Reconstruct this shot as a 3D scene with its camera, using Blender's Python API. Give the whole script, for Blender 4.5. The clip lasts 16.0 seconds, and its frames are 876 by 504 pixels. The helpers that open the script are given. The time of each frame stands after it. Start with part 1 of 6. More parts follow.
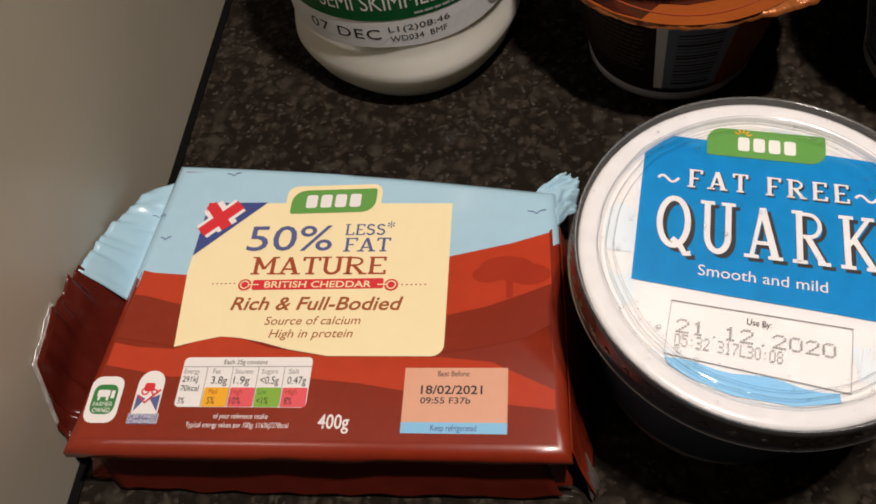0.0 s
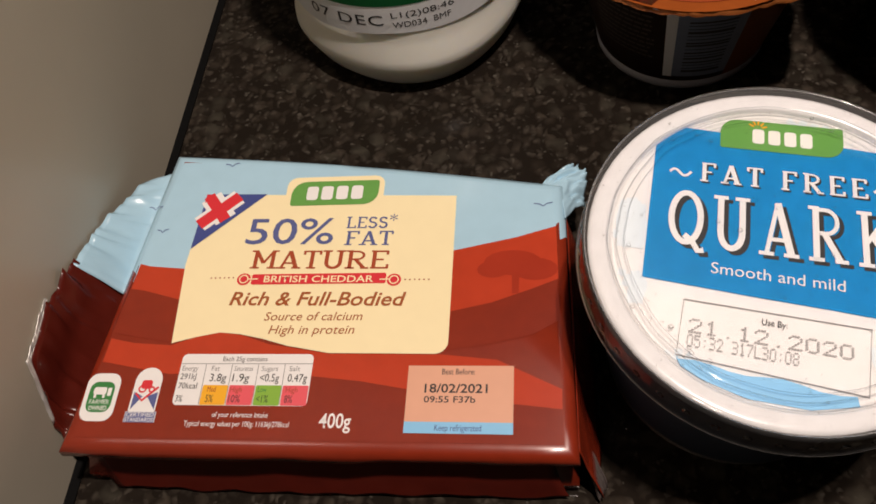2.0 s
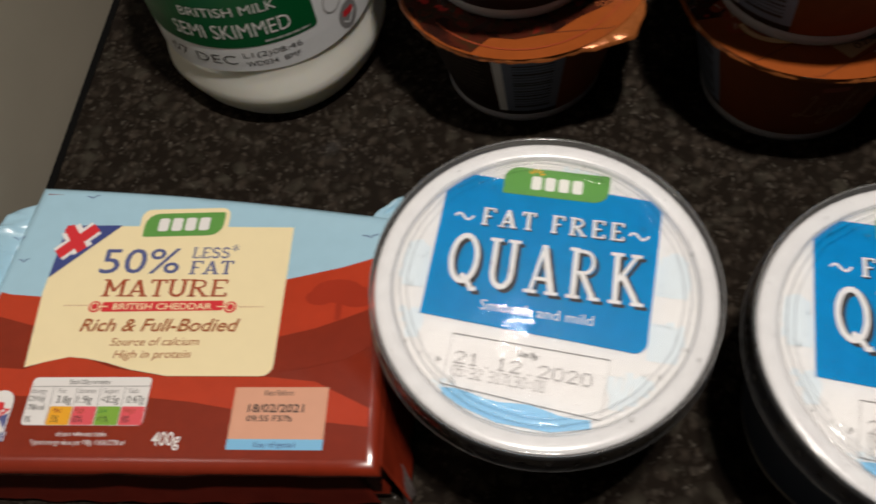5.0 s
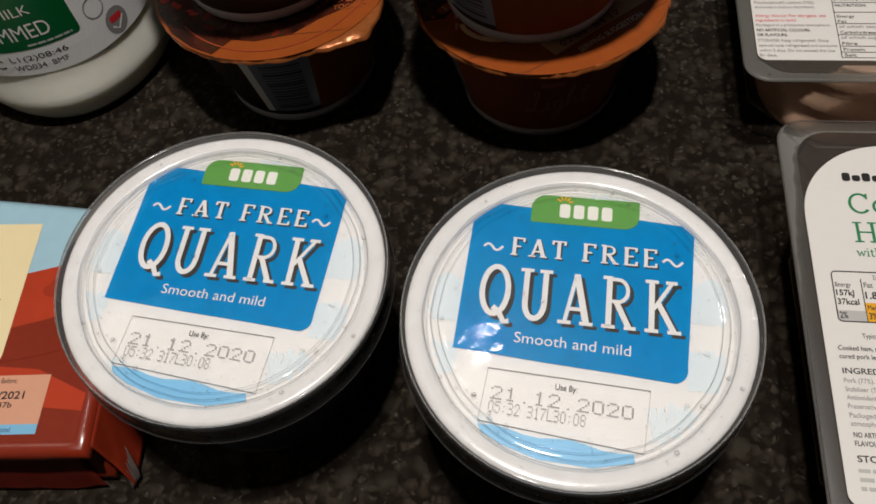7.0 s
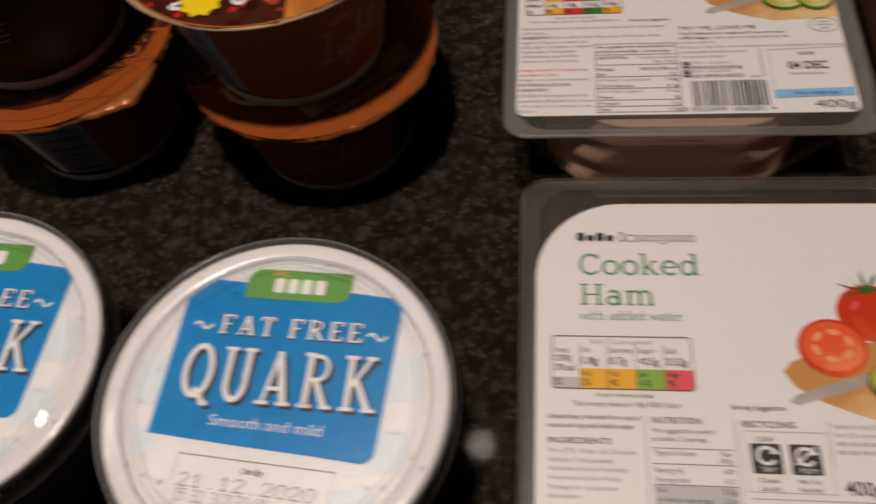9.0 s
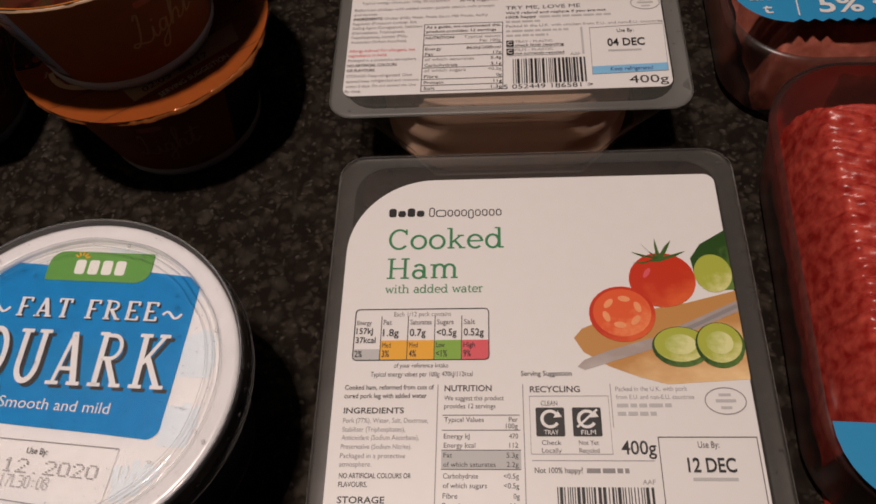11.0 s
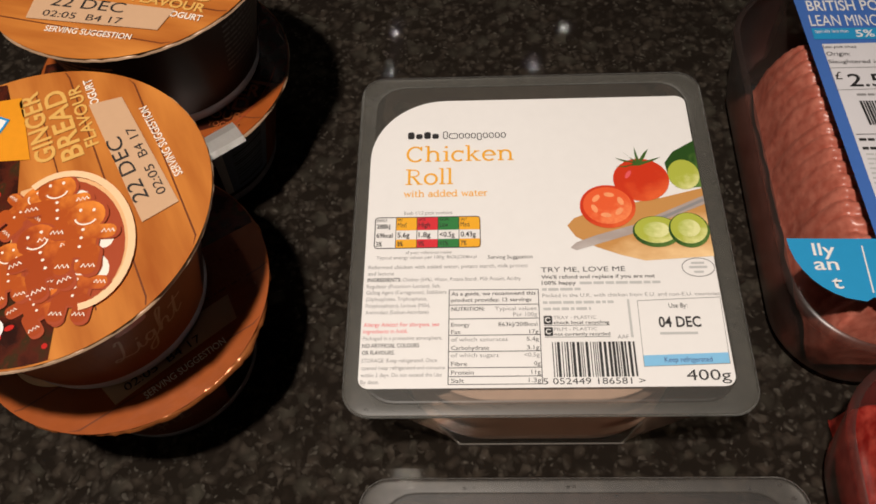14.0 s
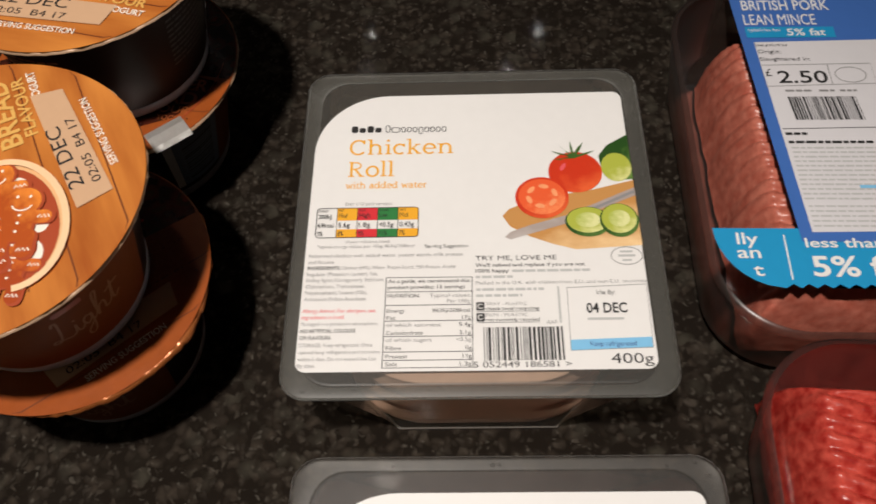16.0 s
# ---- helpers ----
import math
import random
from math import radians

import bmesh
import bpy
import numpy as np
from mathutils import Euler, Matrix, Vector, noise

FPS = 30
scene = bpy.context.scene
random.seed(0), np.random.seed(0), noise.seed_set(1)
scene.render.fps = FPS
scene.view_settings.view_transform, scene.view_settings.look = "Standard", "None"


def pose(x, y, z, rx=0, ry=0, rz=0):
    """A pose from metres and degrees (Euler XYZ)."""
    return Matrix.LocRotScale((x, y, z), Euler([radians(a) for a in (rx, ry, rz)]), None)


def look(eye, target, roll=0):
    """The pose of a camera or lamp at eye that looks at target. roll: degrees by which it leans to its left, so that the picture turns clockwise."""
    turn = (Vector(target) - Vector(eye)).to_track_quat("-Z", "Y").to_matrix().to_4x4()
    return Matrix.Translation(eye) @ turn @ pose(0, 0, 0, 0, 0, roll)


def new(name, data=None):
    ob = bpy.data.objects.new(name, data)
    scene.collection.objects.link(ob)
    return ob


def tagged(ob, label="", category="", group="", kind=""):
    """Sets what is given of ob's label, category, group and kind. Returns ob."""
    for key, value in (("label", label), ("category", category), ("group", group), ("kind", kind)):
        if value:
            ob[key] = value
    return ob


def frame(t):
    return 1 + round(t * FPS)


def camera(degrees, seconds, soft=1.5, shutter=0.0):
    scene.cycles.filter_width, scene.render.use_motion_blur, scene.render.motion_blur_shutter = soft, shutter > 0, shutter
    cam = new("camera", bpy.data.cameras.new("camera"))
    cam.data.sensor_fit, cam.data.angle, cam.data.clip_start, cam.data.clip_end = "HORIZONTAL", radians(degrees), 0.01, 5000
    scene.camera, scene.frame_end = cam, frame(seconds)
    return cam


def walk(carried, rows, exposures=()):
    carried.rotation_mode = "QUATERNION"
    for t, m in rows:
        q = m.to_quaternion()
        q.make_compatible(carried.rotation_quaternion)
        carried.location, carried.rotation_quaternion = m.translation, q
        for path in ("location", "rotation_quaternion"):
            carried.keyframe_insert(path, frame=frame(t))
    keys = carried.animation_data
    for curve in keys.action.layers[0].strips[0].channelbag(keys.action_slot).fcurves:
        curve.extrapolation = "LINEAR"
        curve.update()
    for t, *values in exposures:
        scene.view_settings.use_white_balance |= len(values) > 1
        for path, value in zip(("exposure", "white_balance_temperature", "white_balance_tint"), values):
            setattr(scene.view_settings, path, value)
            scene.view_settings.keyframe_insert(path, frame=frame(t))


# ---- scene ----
cam = camera(56.0, 16.0, soft=1.7, shutter=0.5)
PATH = [
    (0, (-0.0136, 0.0322, 0.2506), (-0.0571, 0.1361, 0.0854), -13.40),
    (0.5, (-0.0119, 0.0337, 0.2503), (-0.0544, 0.1362, 0.0839), -13.30),
    (1, (-0.0154, 0.0366, 0.2469), (-0.0578, 0.1373, 0.0794), -13.80),
    (1.5, (-0.0156, 0.0373, 0.2471), (-0.0582, 0.1378, 0.0796), -13.70),
    (2, (-0.0163, 0.0385, 0.2471), (-0.0596, 0.1388, 0.0797), -13.90),
    (2.5, (-0.0180, 0.0387, 0.2487), (-0.0603, 0.1388, 0.0808), -13.40),
    (3, (-0.0182, 0.0384, 0.2480), (-0.0615, 0.1385, 0.0803), -13.60),
    (3.2, (-0.0198, 0.0386, 0.2485), (-0.0625, 0.1385, 0.0806), -13.20),
    (5.3, (0.0591, 0.0493, 0.2717), (0.0233, 0.1476, 0.1012), -11.40),
    (5.5, (0.0776, 0.0498, 0.2691), (0.0426, 0.1508, 0.1001), -10.50),
    (6, (0.1158, 0.0510, 0.2670), (0.0831, 0.1529, 0.0980), -10.00),
    (6.5, (0.1219, 0.0508, 0.2682), (0.0908, 0.1530, 0.0992), -9.70),
    (7, (0.1232, 0.0482, 0.2696), (0.0920, 0.1502, 0.1004), -9.90),
    (7.5, (0.1214, 0.0491, 0.2684), (0.0908, 0.1518, 0.0995), -9.60),
    (8, (0.1241, 0.0534, 0.2689), (0.0933, 0.1564, 0.1002), -9.80),
    (8.5, (0.1463, 0.0585, 0.2727), (0.1156, 0.1627, 0.1047), -10.20),
    (8.8, (0.1763, 0.0682, 0.2724), (0.1465, 0.1725, 0.1043), -10.28),
    (9, (0.2022, 0.0755, 0.2715), (0.1734, 0.1798, 0.1032), -10.40),
    (9.5, (0.2361, 0.0760, 0.2693), (0.2088, 0.1804, 0.1010), -11.20),
    (9.7, (0.2413, 0.0744, 0.2678), (0.2158, 0.1791, 0.0993), -10.40),
    (11.8, (0.2525, 0.0742, 0.2704), (0.2325, 0.1765, 0.0996), -8.10),
    (12, (0.2471, 0.0843, 0.2765), (0.2272, 0.1866, 0.1058), -8.10),
    (12.3, (0.2378, 0.1145, 0.2907), (0.2201, 0.2153, 0.1190), -7.27),
    (12.5, (0.2308, 0.1391, 0.2996), (0.2148, 0.2389, 0.1271), -6.60),
    (13, (0.2234, 0.1707, 0.2928), (0.2077, 0.2717, 0.1209), -6.10),
    (13.5, (0.2253, 0.1825, 0.2881), (0.2110, 0.2841, 0.1164), -5.30),
    (14, (0.2265, 0.1815, 0.2901), (0.2134, 0.2830, 0.1183), -4.80),
    (14.5, (0.2270, 0.1802, 0.2911), (0.2155, 0.2818, 0.1192), -4.00),
    (15, (0.2288, 0.1795, 0.2911), (0.2176, 0.2815, 0.1195), -3.90),
    (15.5, (0.2307, 0.1772, 0.2914), (0.2210, 0.2798, 0.1200), -3.20),
    (16, (0.2455, 0.1732, 0.2947), (0.2348, 0.2757, 0.1233), -3.60),
]
LIGHTING = [(0, 0.7, 6800, 13), (1.2, 0.7, 6950, 15), (3.2, 0.7, 7050, 16), (5.5, 0.45, 6420, 7), (8.0, 0.43, 6480, 8), (8.5, 0.32, 6850, 12), (8.8, 0.25, 6950, 14), (9.3, 0.12, 7150, 20), (11.8, 0.26, 6950, 20), (12.5, 0.38, 7250, 16), (13.2, 0.66, 7200, 15), (14.0, 0.87, 6750, 10), (16.0, 0.9, 6450, 8)]
walk(cam, [(t, look(eye, target, roll)) for t, eye, target, roll in PATH], LIGHTING)

# ---- world and lamps ----
world = bpy.data.worlds.new("world")
scene.world = world
world.use_nodes = True
world.node_tree.nodes["Background"].inputs[0].default_value = (1.0, 0.86, 0.70, 1)
world.node_tree.nodes["Background"].inputs[1].default_value = 0.006


def lamp(name, place, power, radius, colour, cone=0):
    data = bpy.data.lights.new(name, "SPOT" if cone else "POINT")
    if cone:
        data.spot_size, data.spot_blend = radians(cone), 0.8
    data.energy, data.shadow_soft_size, data.color = power, radius, colour
    ob = new(name, data)
    ob.location = place
    return ob


WARM = (1.0, 0.91, 0.84)
lamp("ceiling_spot", (0.118, 0.125, 0.93), 20.0, 0.022, WARM, 75)
lamp("ceiling_spot", (0.06, 0.65, 1.42), 1.1, 0.028, WARM, 150)
for px, py in ((0.095, 0.896), (0.095, 0.965), (0.272, 0.908), (0.311, 0.975)):
    lamp("cabinet_spot", (px, py, 0.48), 0.045, 0.0012, WARM)


# ---- materials ----
def material(name, colour, rough=0.5, metal=0.0, spec=0.5, coat=0.0, noise_scale=0.0, amount=0.15, bump=0.0, bump_scale=300.0):
    """A principled surface with two scales of colour variation and a fine relief."""
    mat = bpy.data.materials.new(name)
    mat.use_nodes = True
    nt = mat.node_tree
    b = nt.nodes["Principled BSDF"]
    b.inputs["Base Color"].default_value = (*colour, 1)
    b.inputs["Roughness"].default_value = rough
    b.inputs["Metallic"].default_value = metal
    b.inputs["Specular IOR Level"].default_value = spec
    b.inputs["Coat Weight"].default_value = coat
    b.inputs["Coat Roughness"].default_value = 0.08
    if noise_scale or bump:
        tc = nt.nodes.new("ShaderNodeTexCoord")
    if noise_scale:
        n1, n2 = nt.nodes.new("ShaderNodeTexNoise"), nt.nodes.new("ShaderNodeTexNoise")
        n1.inputs["Scale"].default_value, n2.inputs["Scale"].default_value = noise_scale, noise_scale * 7
        n1.inputs["Detail"].default_value = n2.inputs["Detail"].default_value = 4
        add = nt.nodes.new("ShaderNodeMath")
        add.operation = "ADD"
        half = nt.nodes.new("ShaderNodeMath")
        half.operation = "MULTIPLY_ADD"
        half.inputs[1].default_value, half.inputs[2].default_value = amount, 1 - amount
        hsv = nt.nodes.new("ShaderNodeHueSaturation")
        hsv.inputs["Color"].default_value = (*colour, 1)
        for n in (n1, n2):
            nt.links.new(tc.outputs["Object"], n.inputs["Vector"])
        nt.links.new(n1.outputs["Fac"], add.inputs[0])
        nt.links.new(n2.outputs["Fac"], add.inputs[1])
        nt.links.new(add.outputs[0], half.inputs[0])
        nt.links.new(half.outputs[0], hsv.inputs["Value"])
        nt.links.new(hsv.outputs[0], b.inputs["Base Color"])
    if bump:
        n3 = nt.nodes.new("ShaderNodeTexNoise")
        n3.inputs["Scale"].default_value, n3.inputs["Detail"].default_value = bump_scale, 5
        bp = nt.nodes.new("ShaderNodeBump")
        bp.inputs["Strength"].default_value, bp.inputs["Distance"].default_value = bump, 0.001
        nt.links.new(tc.outputs["Object"], n3.inputs["Vector"])
        nt.links.new(n3.outputs["Fac"], bp.inputs["Height"])
        nt.links.new(bp.outputs[0], b.inputs["Normal"])
    return mat


def mottle(mat, scale, stops):
    """A printed pattern of soft blots in several tones."""
    nt = mat.node_tree
    tc, n1, ramp = nt.nodes.new("ShaderNodeTexCoord"), nt.nodes.new("ShaderNodeTexNoise"), nt.nodes.new("ShaderNodeValToRGB")
    n1.inputs["Scale"].default_value, n1.inputs["Detail"].default_value = scale, 4
    while len(ramp.color_ramp.elements) < len(stops):
        ramp.color_ramp.elements.new(0.5)
    for e, (place, tone) in zip(ramp.color_ramp.elements, stops):
        e.position, e.color = place, (*tone, 1)
    nt.links.new(tc.outputs["Object"], n1.inputs["Vector"])
    nt.links.new(n1.outputs["Fac"], ramp.inputs[0])
    nt.links.new(ramp.outputs[0], nt.nodes["Principled BSDF"].inputs["Base Color"])


def granite_material():
    mat = material("granite", (0.02, 0.018, 0.015), 0.055, spec=0.045)
    nt = mat.node_tree
    b = nt.nodes["Principled BSDF"]
    tc = nt.nodes.new("ShaderNodeTexCoord")
    warp = nt.nodes.new("ShaderNodeTexNoise")
    warp.inputs["Scale"].default_value = 160
    mixv = nt.nodes.new("ShaderNodeMixRGB")
    mixv.blend_type = "ADD"
    mixv.inputs[0].default_value = 0.006
    nt.links.new(tc.outputs["Object"], warp.inputs["Vector"])
    nt.links.new(tc.outputs["Object"], mixv.inputs[1])
    nt.links.new(warp.outputs["Color"], mixv.inputs[2])
    last = None
    for scale, low, high, tone in ((240, 0.45, 0.9, (0.043, 0.034, 0.026)), (410, 0.60, 0.95, (0.053, 0.044, 0.035)), (155, 0.70, 0.97, (0.043, 0.038, 0.029)), (700, 0.92, 0.99, (0.075, 0.066, 0.054))):
        v = nt.nodes.new("ShaderNodeTexVoronoi")
        v.inputs["Scale"].default_value = scale
        nt.links.new(mixv.outputs[0], v.inputs["Vector"])
        sep = nt.nodes.new("ShaderNodeSeparateColor")
        nt.links.new(v.outputs["Color"], sep.inputs[0])
        ramp = nt.nodes.new("ShaderNodeMapRange")
        ramp.inputs[1].default_value, ramp.inputs[2].default_value = low, high
        nt.links.new(sep.outputs[0], ramp.inputs[0])
        soft = nt.nodes.new("ShaderNodeMapRange")
        soft.inputs[1].default_value, soft.inputs[2].default_value = 0.75, 0.1
        nt.links.new(v.outputs["Distance"], soft.inputs[0])
        fac = nt.nodes.new("ShaderNodeMath")
        fac.operation = "MULTIPLY"
        nt.links.new(ramp.outputs[0], fac.inputs[0])
        nt.links.new(soft.outputs[0], fac.inputs[1])
        m = nt.nodes.new("ShaderNodeMixRGB")
        m.inputs[1].default_value = (0.0130, 0.0100, 0.0078, 1)
        m.inputs[2].default_value = (*tone, 1)
        nt.links.new(fac.outputs[0], m.inputs[0])
        if last:
            nt.links.new(last.outputs[0], m.inputs[1])
        last = m
    nt.links.new(last.outputs[0], b.inputs["Base Color"])
    return mat


def clear_material(name, tint=(1, 1, 1), gloss=1.0, rough=0.05, haze=0.0, haze_colour=(0.5, 0.5, 0.5), bump=0.0, bump_scale=60.0):
    """Thin clear plastic: see-through, glossy at a slant, with some milky haze."""
    mat = bpy.data.materials.new(name)
    mat.use_nodes = True
    nt = mat.node_tree
    nt.nodes.remove(nt.nodes["Principled BSDF"])
    out = nt.nodes["Material Output"]
    tr, gl, di = nt.nodes.new("ShaderNodeBsdfTransparent"), nt.nodes.new("ShaderNodeBsdfGlossy"), nt.nodes.new("ShaderNodeBsdfDiffuse")
    tr.inputs[0].default_value = (*tint, 1)
    gl.inputs["Roughness"].default_value = rough
    di.inputs[0].default_value = (*haze_colour, 1)
    fr = nt.nodes.new("ShaderNodeFresnel")
    fr.inputs["IOR"].default_value = 1.5
    mul = nt.nodes.new("ShaderNodeMath")
    mul.operation = "MULTIPLY"
    mul.inputs[1].default_value = gloss
    nt.links.new(fr.outputs[0], mul.inputs[0])
    m1, m2 = nt.nodes.new("ShaderNodeMixShader"), nt.nodes.new("ShaderNodeMixShader")
    m1.inputs[0].default_value = haze
    nt.links.new(tr.outputs[0], m1.inputs[1])
    nt.links.new(di.outputs[0], m1.inputs[2])
    nt.links.new(mul.outputs[0], m2.inputs[0])
    nt.links.new(m1.outputs[0], m2.inputs[1])
    nt.links.new(gl.outputs[0], m2.inputs[2])
    nt.links.new(m2.outputs[0], out.inputs[0])
    if bump:
        tc, n3, bp = nt.nodes.new("ShaderNodeTexCoord"), nt.nodes.new("ShaderNodeTexNoise"), nt.nodes.new("ShaderNodeBump")
        n3.inputs["Scale"].default_value = bump_scale
        bp.inputs["Strength"].default_value, bp.inputs["Distance"].default_value = bump, 0.001
        nt.links.new(tc.outputs["Object"], n3.inputs["Vector"])
        nt.links.new(n3.outputs["Fac"], bp.inputs["Height"])
        for s in (gl, fr):
            nt.links.new(bp.outputs[0], s.inputs["Normal"])
    return mat


def wood_print_material():
    """Printed wooden planks in warm orange and brown."""
    mat = material("plank_print", (0.6, 0.25, 0.07), 0.32, spec=0.5)
    nt = mat.node_tree
    b = nt.nodes["Principled BSDF"]
    tc, mp, n1 = nt.nodes.new("ShaderNodeTexCoord"), nt.nodes.new("ShaderNodeMapping"), nt.nodes.new("ShaderNodeTexNoise")
    mp.inputs["Scale"].default_value = (16, 90, 16)
    n1.inputs["Scale"].default_value, n1.inputs["Detail"].default_value = 1.0, 6
    ramp = nt.nodes.new("ShaderNodeValToRGB")
    ramp.color_ramp.elements[0].color, ramp.color_ramp.elements[1].color = (0.33, 0.082, 0.013, 1), (0.63, 0.235, 0.046, 1)
    ramp.color_ramp.elements[0].position, ramp.color_ramp.elements[1].position = 0.30, 0.72
    nt.links.new(tc.outputs["Object"], mp.inputs[0])
    nt.links.new(mp.outputs[0], n1.inputs["Vector"])
    nt.links.new(n1.outputs["Fac"], ramp.inputs[0])
    nt.links.new(ramp.outputs[0], b.inputs["Base Color"])
    return mat


def mince_material(name, dark, light):
    mat = material(name, light, 0.3, spec=0.4, bump=0.25, bump_scale=260)
    nt = mat.node_tree
    b = nt.nodes["Principled BSDF"]
    tc, n1 = nt.nodes.new("ShaderNodeTexCoord"), nt.nodes.new("ShaderNodeTexNoise")
    n1.inputs["Scale"].default_value, n1.inputs["Detail"].default_value = 240, 6
    ramp = nt.nodes.new("ShaderNodeValToRGB")
    ramp.color_ramp.elements[0].color, ramp.color_ramp.elements[1].color = (*dark, 1), (*light, 1)
    ramp.color_ramp.elements[0].position, ramp.color_ramp.elements[1].position = 0.35, 0.66
    nt.links.new(tc.outputs["Object"], n1.inputs["Vector"])
    nt.links.new(n1.outputs["Fac"], ramp.inputs[0])
    nt.links.new(ramp.outputs[0], b.inputs["Base Color"])
    return mat


def photo_material(name, dark, light, grain=18.0, angle=60.0, contrast=1.0):
    """A printed photograph's tone, running across the printed shape, with a mottled grain."""
    mat = material(name, light, 0.4)
    nt = mat.node_tree
    b = nt.nodes["Principled BSDF"]
    tc, mp, sep = nt.nodes.new("ShaderNodeTexCoord"), nt.nodes.new("ShaderNodeMapping"), nt.nodes.new("ShaderNodeSeparateXYZ")
    mp.inputs["Rotation"].default_value = (0, 0, radians(angle))
    n1 = nt.nodes.new("ShaderNodeTexNoise")
    n1.inputs["Scale"].default_value, n1.inputs["Detail"].default_value = grain, 5
    add = nt.nodes.new("ShaderNodeMath")
    add.operation = "MULTIPLY_ADD"
    add.inputs[1].default_value = 0.9 * contrast
    ramp = nt.nodes.new("ShaderNodeValToRGB")
    ramp.color_ramp.elements[0].color, ramp.color_ramp.elements[1].color = (*dark, 1), (*light, 1)
    ramp.color_ramp.elements[0].position, ramp.color_ramp.elements[1].position = 0.3, 1.0
    nt.links.new(tc.outputs["Generated"], mp.inputs[0])
    nt.links.new(mp.outputs[0], sep.inputs[0])
    nt.links.new(tc.outputs["Generated"], n1.inputs["Vector"])
    nt.links.new(n1.outputs["Fac"], add.inputs[0])
    nt.links.new(sep.outputs[0], add.inputs[2])
    nt.links.new(add.outputs[0], ramp.inputs[0])
    nt.links.new(ramp.outputs[0], b.inputs["Base Color"])
    return mat


GRANITE = granite_material()
WALL = material("wall_paint", (0.43, 0.39, 0.315), 0.34, noise_scale=6, amount=0.08, bump=0.05, bump_scale=90)
SEAL = material("black_seal", (0.003, 0.003, 0.003), 0.8, spec=0.1)
ROOM = material("room_paint", (0.06, 0.055, 0.05), 0.8, noise_scale=3, amount=0.1)
CEIL = material("ceiling_paint", (0.12, 0.115, 0.105), 0.9, noise_scale=3, amount=0.1)
FLOOR = material("floor_vinyl", (0.07, 0.06, 0.05), 0.5, noise_scale=12, amount=0.3)
WHITE = material("white_print", (0.80, 0.78, 0.76), 0.38, noise_scale=40, amount=0.06)
PAPER = material("label_paper", (0.80, 0.78, 0.76), 0.42, noise_scale=30, amount=0.05, bump=0.04, bump_scale=40)
RIMWHITE = material("wet_white_plastic", (0.80, 0.80, 0.81), 0.22, noise_scale=26, amount=0.22, bump=0.25, bump_scale=70)
DISCWHITE = material("sealing_disc_print", (0.80, 0.79, 0.78), 0.27, spec=0.5, noise_scale=60, amount=0.1, bump=0.06, bump_scale=500)
POTFOOT = material("grey_white_plastic", (0.40, 0.40, 0.44), 0.35, noise_scale=40, amount=0.1)
BLACK = material("black_ink", (0.018, 0.017, 0.017), 0.5)
GREY = material("grey_ink", (0.26, 0.25, 0.25), 0.5)
INKJET = material("inkjet_print", (0.36, 0.35, 0.35), 0.5)
FAINTINK = material("faint_side_print", (0.075, 0.06, 0.05), 0.5)
PALEGREY = material("pale_grey_ink", (0.5, 0.5, 0.49), 0.5)
# Blue tub side print, darkened for the shadow of the lid skirt.
TUBSHADE = material("shaded_tub_print", (0.055, 0.075, 0.12), 0.35, noise_scale=70, amount=0.3)
FAINT = material("faint_blue_print", (0.68, 0.75, 0.79), 0.4, noise_scale=60, amount=0.1)
BLUE = material("blue_print", (0.002, 0.235, 0.54), 0.27, spec=0.4, noise_scale=210, amount=0.32, bump=0.06, bump_scale=500)
SKY = material("sky_blue_print", (0.38, 0.60, 0.73), 0.25, noise_scale=25, amount=0.1, coat=0.3, bump=0.12, bump_scale=35)
BANDBLUE = material("band_blue_print", (0.22, 0.52, 0.78), 0.4, noise_scale=60, amount=0.06)
NAVY = material("navy_print", (0.05, 0.07, 0.24), 0.4)
INDIGO = material("slate_blue_print", (0.09, 0.11, 0.27), 0.4)
GREEN = material("green_print", (0.12, 0.33, 0.07), 0.4, noise_scale=120, amount=0.1)
DEEPGREEN = material("deep_green_print", (0.0, 0.10, 0.025), 0.35, noise_scale=60, amount=0.1)
TEXTGREEN = material("text_green", (0.03, 0.23, 0.09), 0.45)
AMBER = material("amber_print", (0.84, 0.40, 0.02), 0.45)
RED = material("red_print", (0.66, 0.03, 0.04), 0.4)
PINKRED = material("pink_red_print", (0.75, 0.10, 0.12), 0.4)
LIGHTGREEN = material("light_green_print", (0.22, 0.42, 0.05), 0.4)
DARKGREEN = material("dark_green_print", (0.03, 0.20, 0.05), 0.4)
FILMRED = material("red_wrapper_film", (0.36, 0.034, 0.014), 0.24, noise_scale=14, amount=0.22, coat=0.4, bump=0.12, bump_scale=35)
# Red wrapper film with the shade of flap and seam put into its colour.
FLAPSHADE = material("shaded_red_film", (0.085, 0.010, 0.006), 0.26, spec=0.3, noise_scale=18, amount=0.4, bump=0.35, bump_scale=45)
HILL = material("orange_red_print", (0.47, 0.046, 0.016), 0.26, noise_scale=25, amount=0.2, coat=0.3, bump=0.14, bump_scale=40)
MAROON = material("maroon_print", (0.23, 0.024, 0.009), 0.26, noise_scale=30, amount=0.25, coat=0.3, bump=0.16, bump_scale=45)
CREAM = material("cream_print", (0.90, 0.77, 0.47), 0.35, noise_scale=25, amount=0.06, coat=0.2)
RUST = material("rust_print", (0.36, 0.06, 0.02), 0.4)
BROWNSCRIPT = material("brown_print", (0.34, 0.085, 0.02), 0.4)
PEACH = material("peach_print", (0.70, 0.36, 0.24), 0.4, noise_scale=30, amount=0.08)
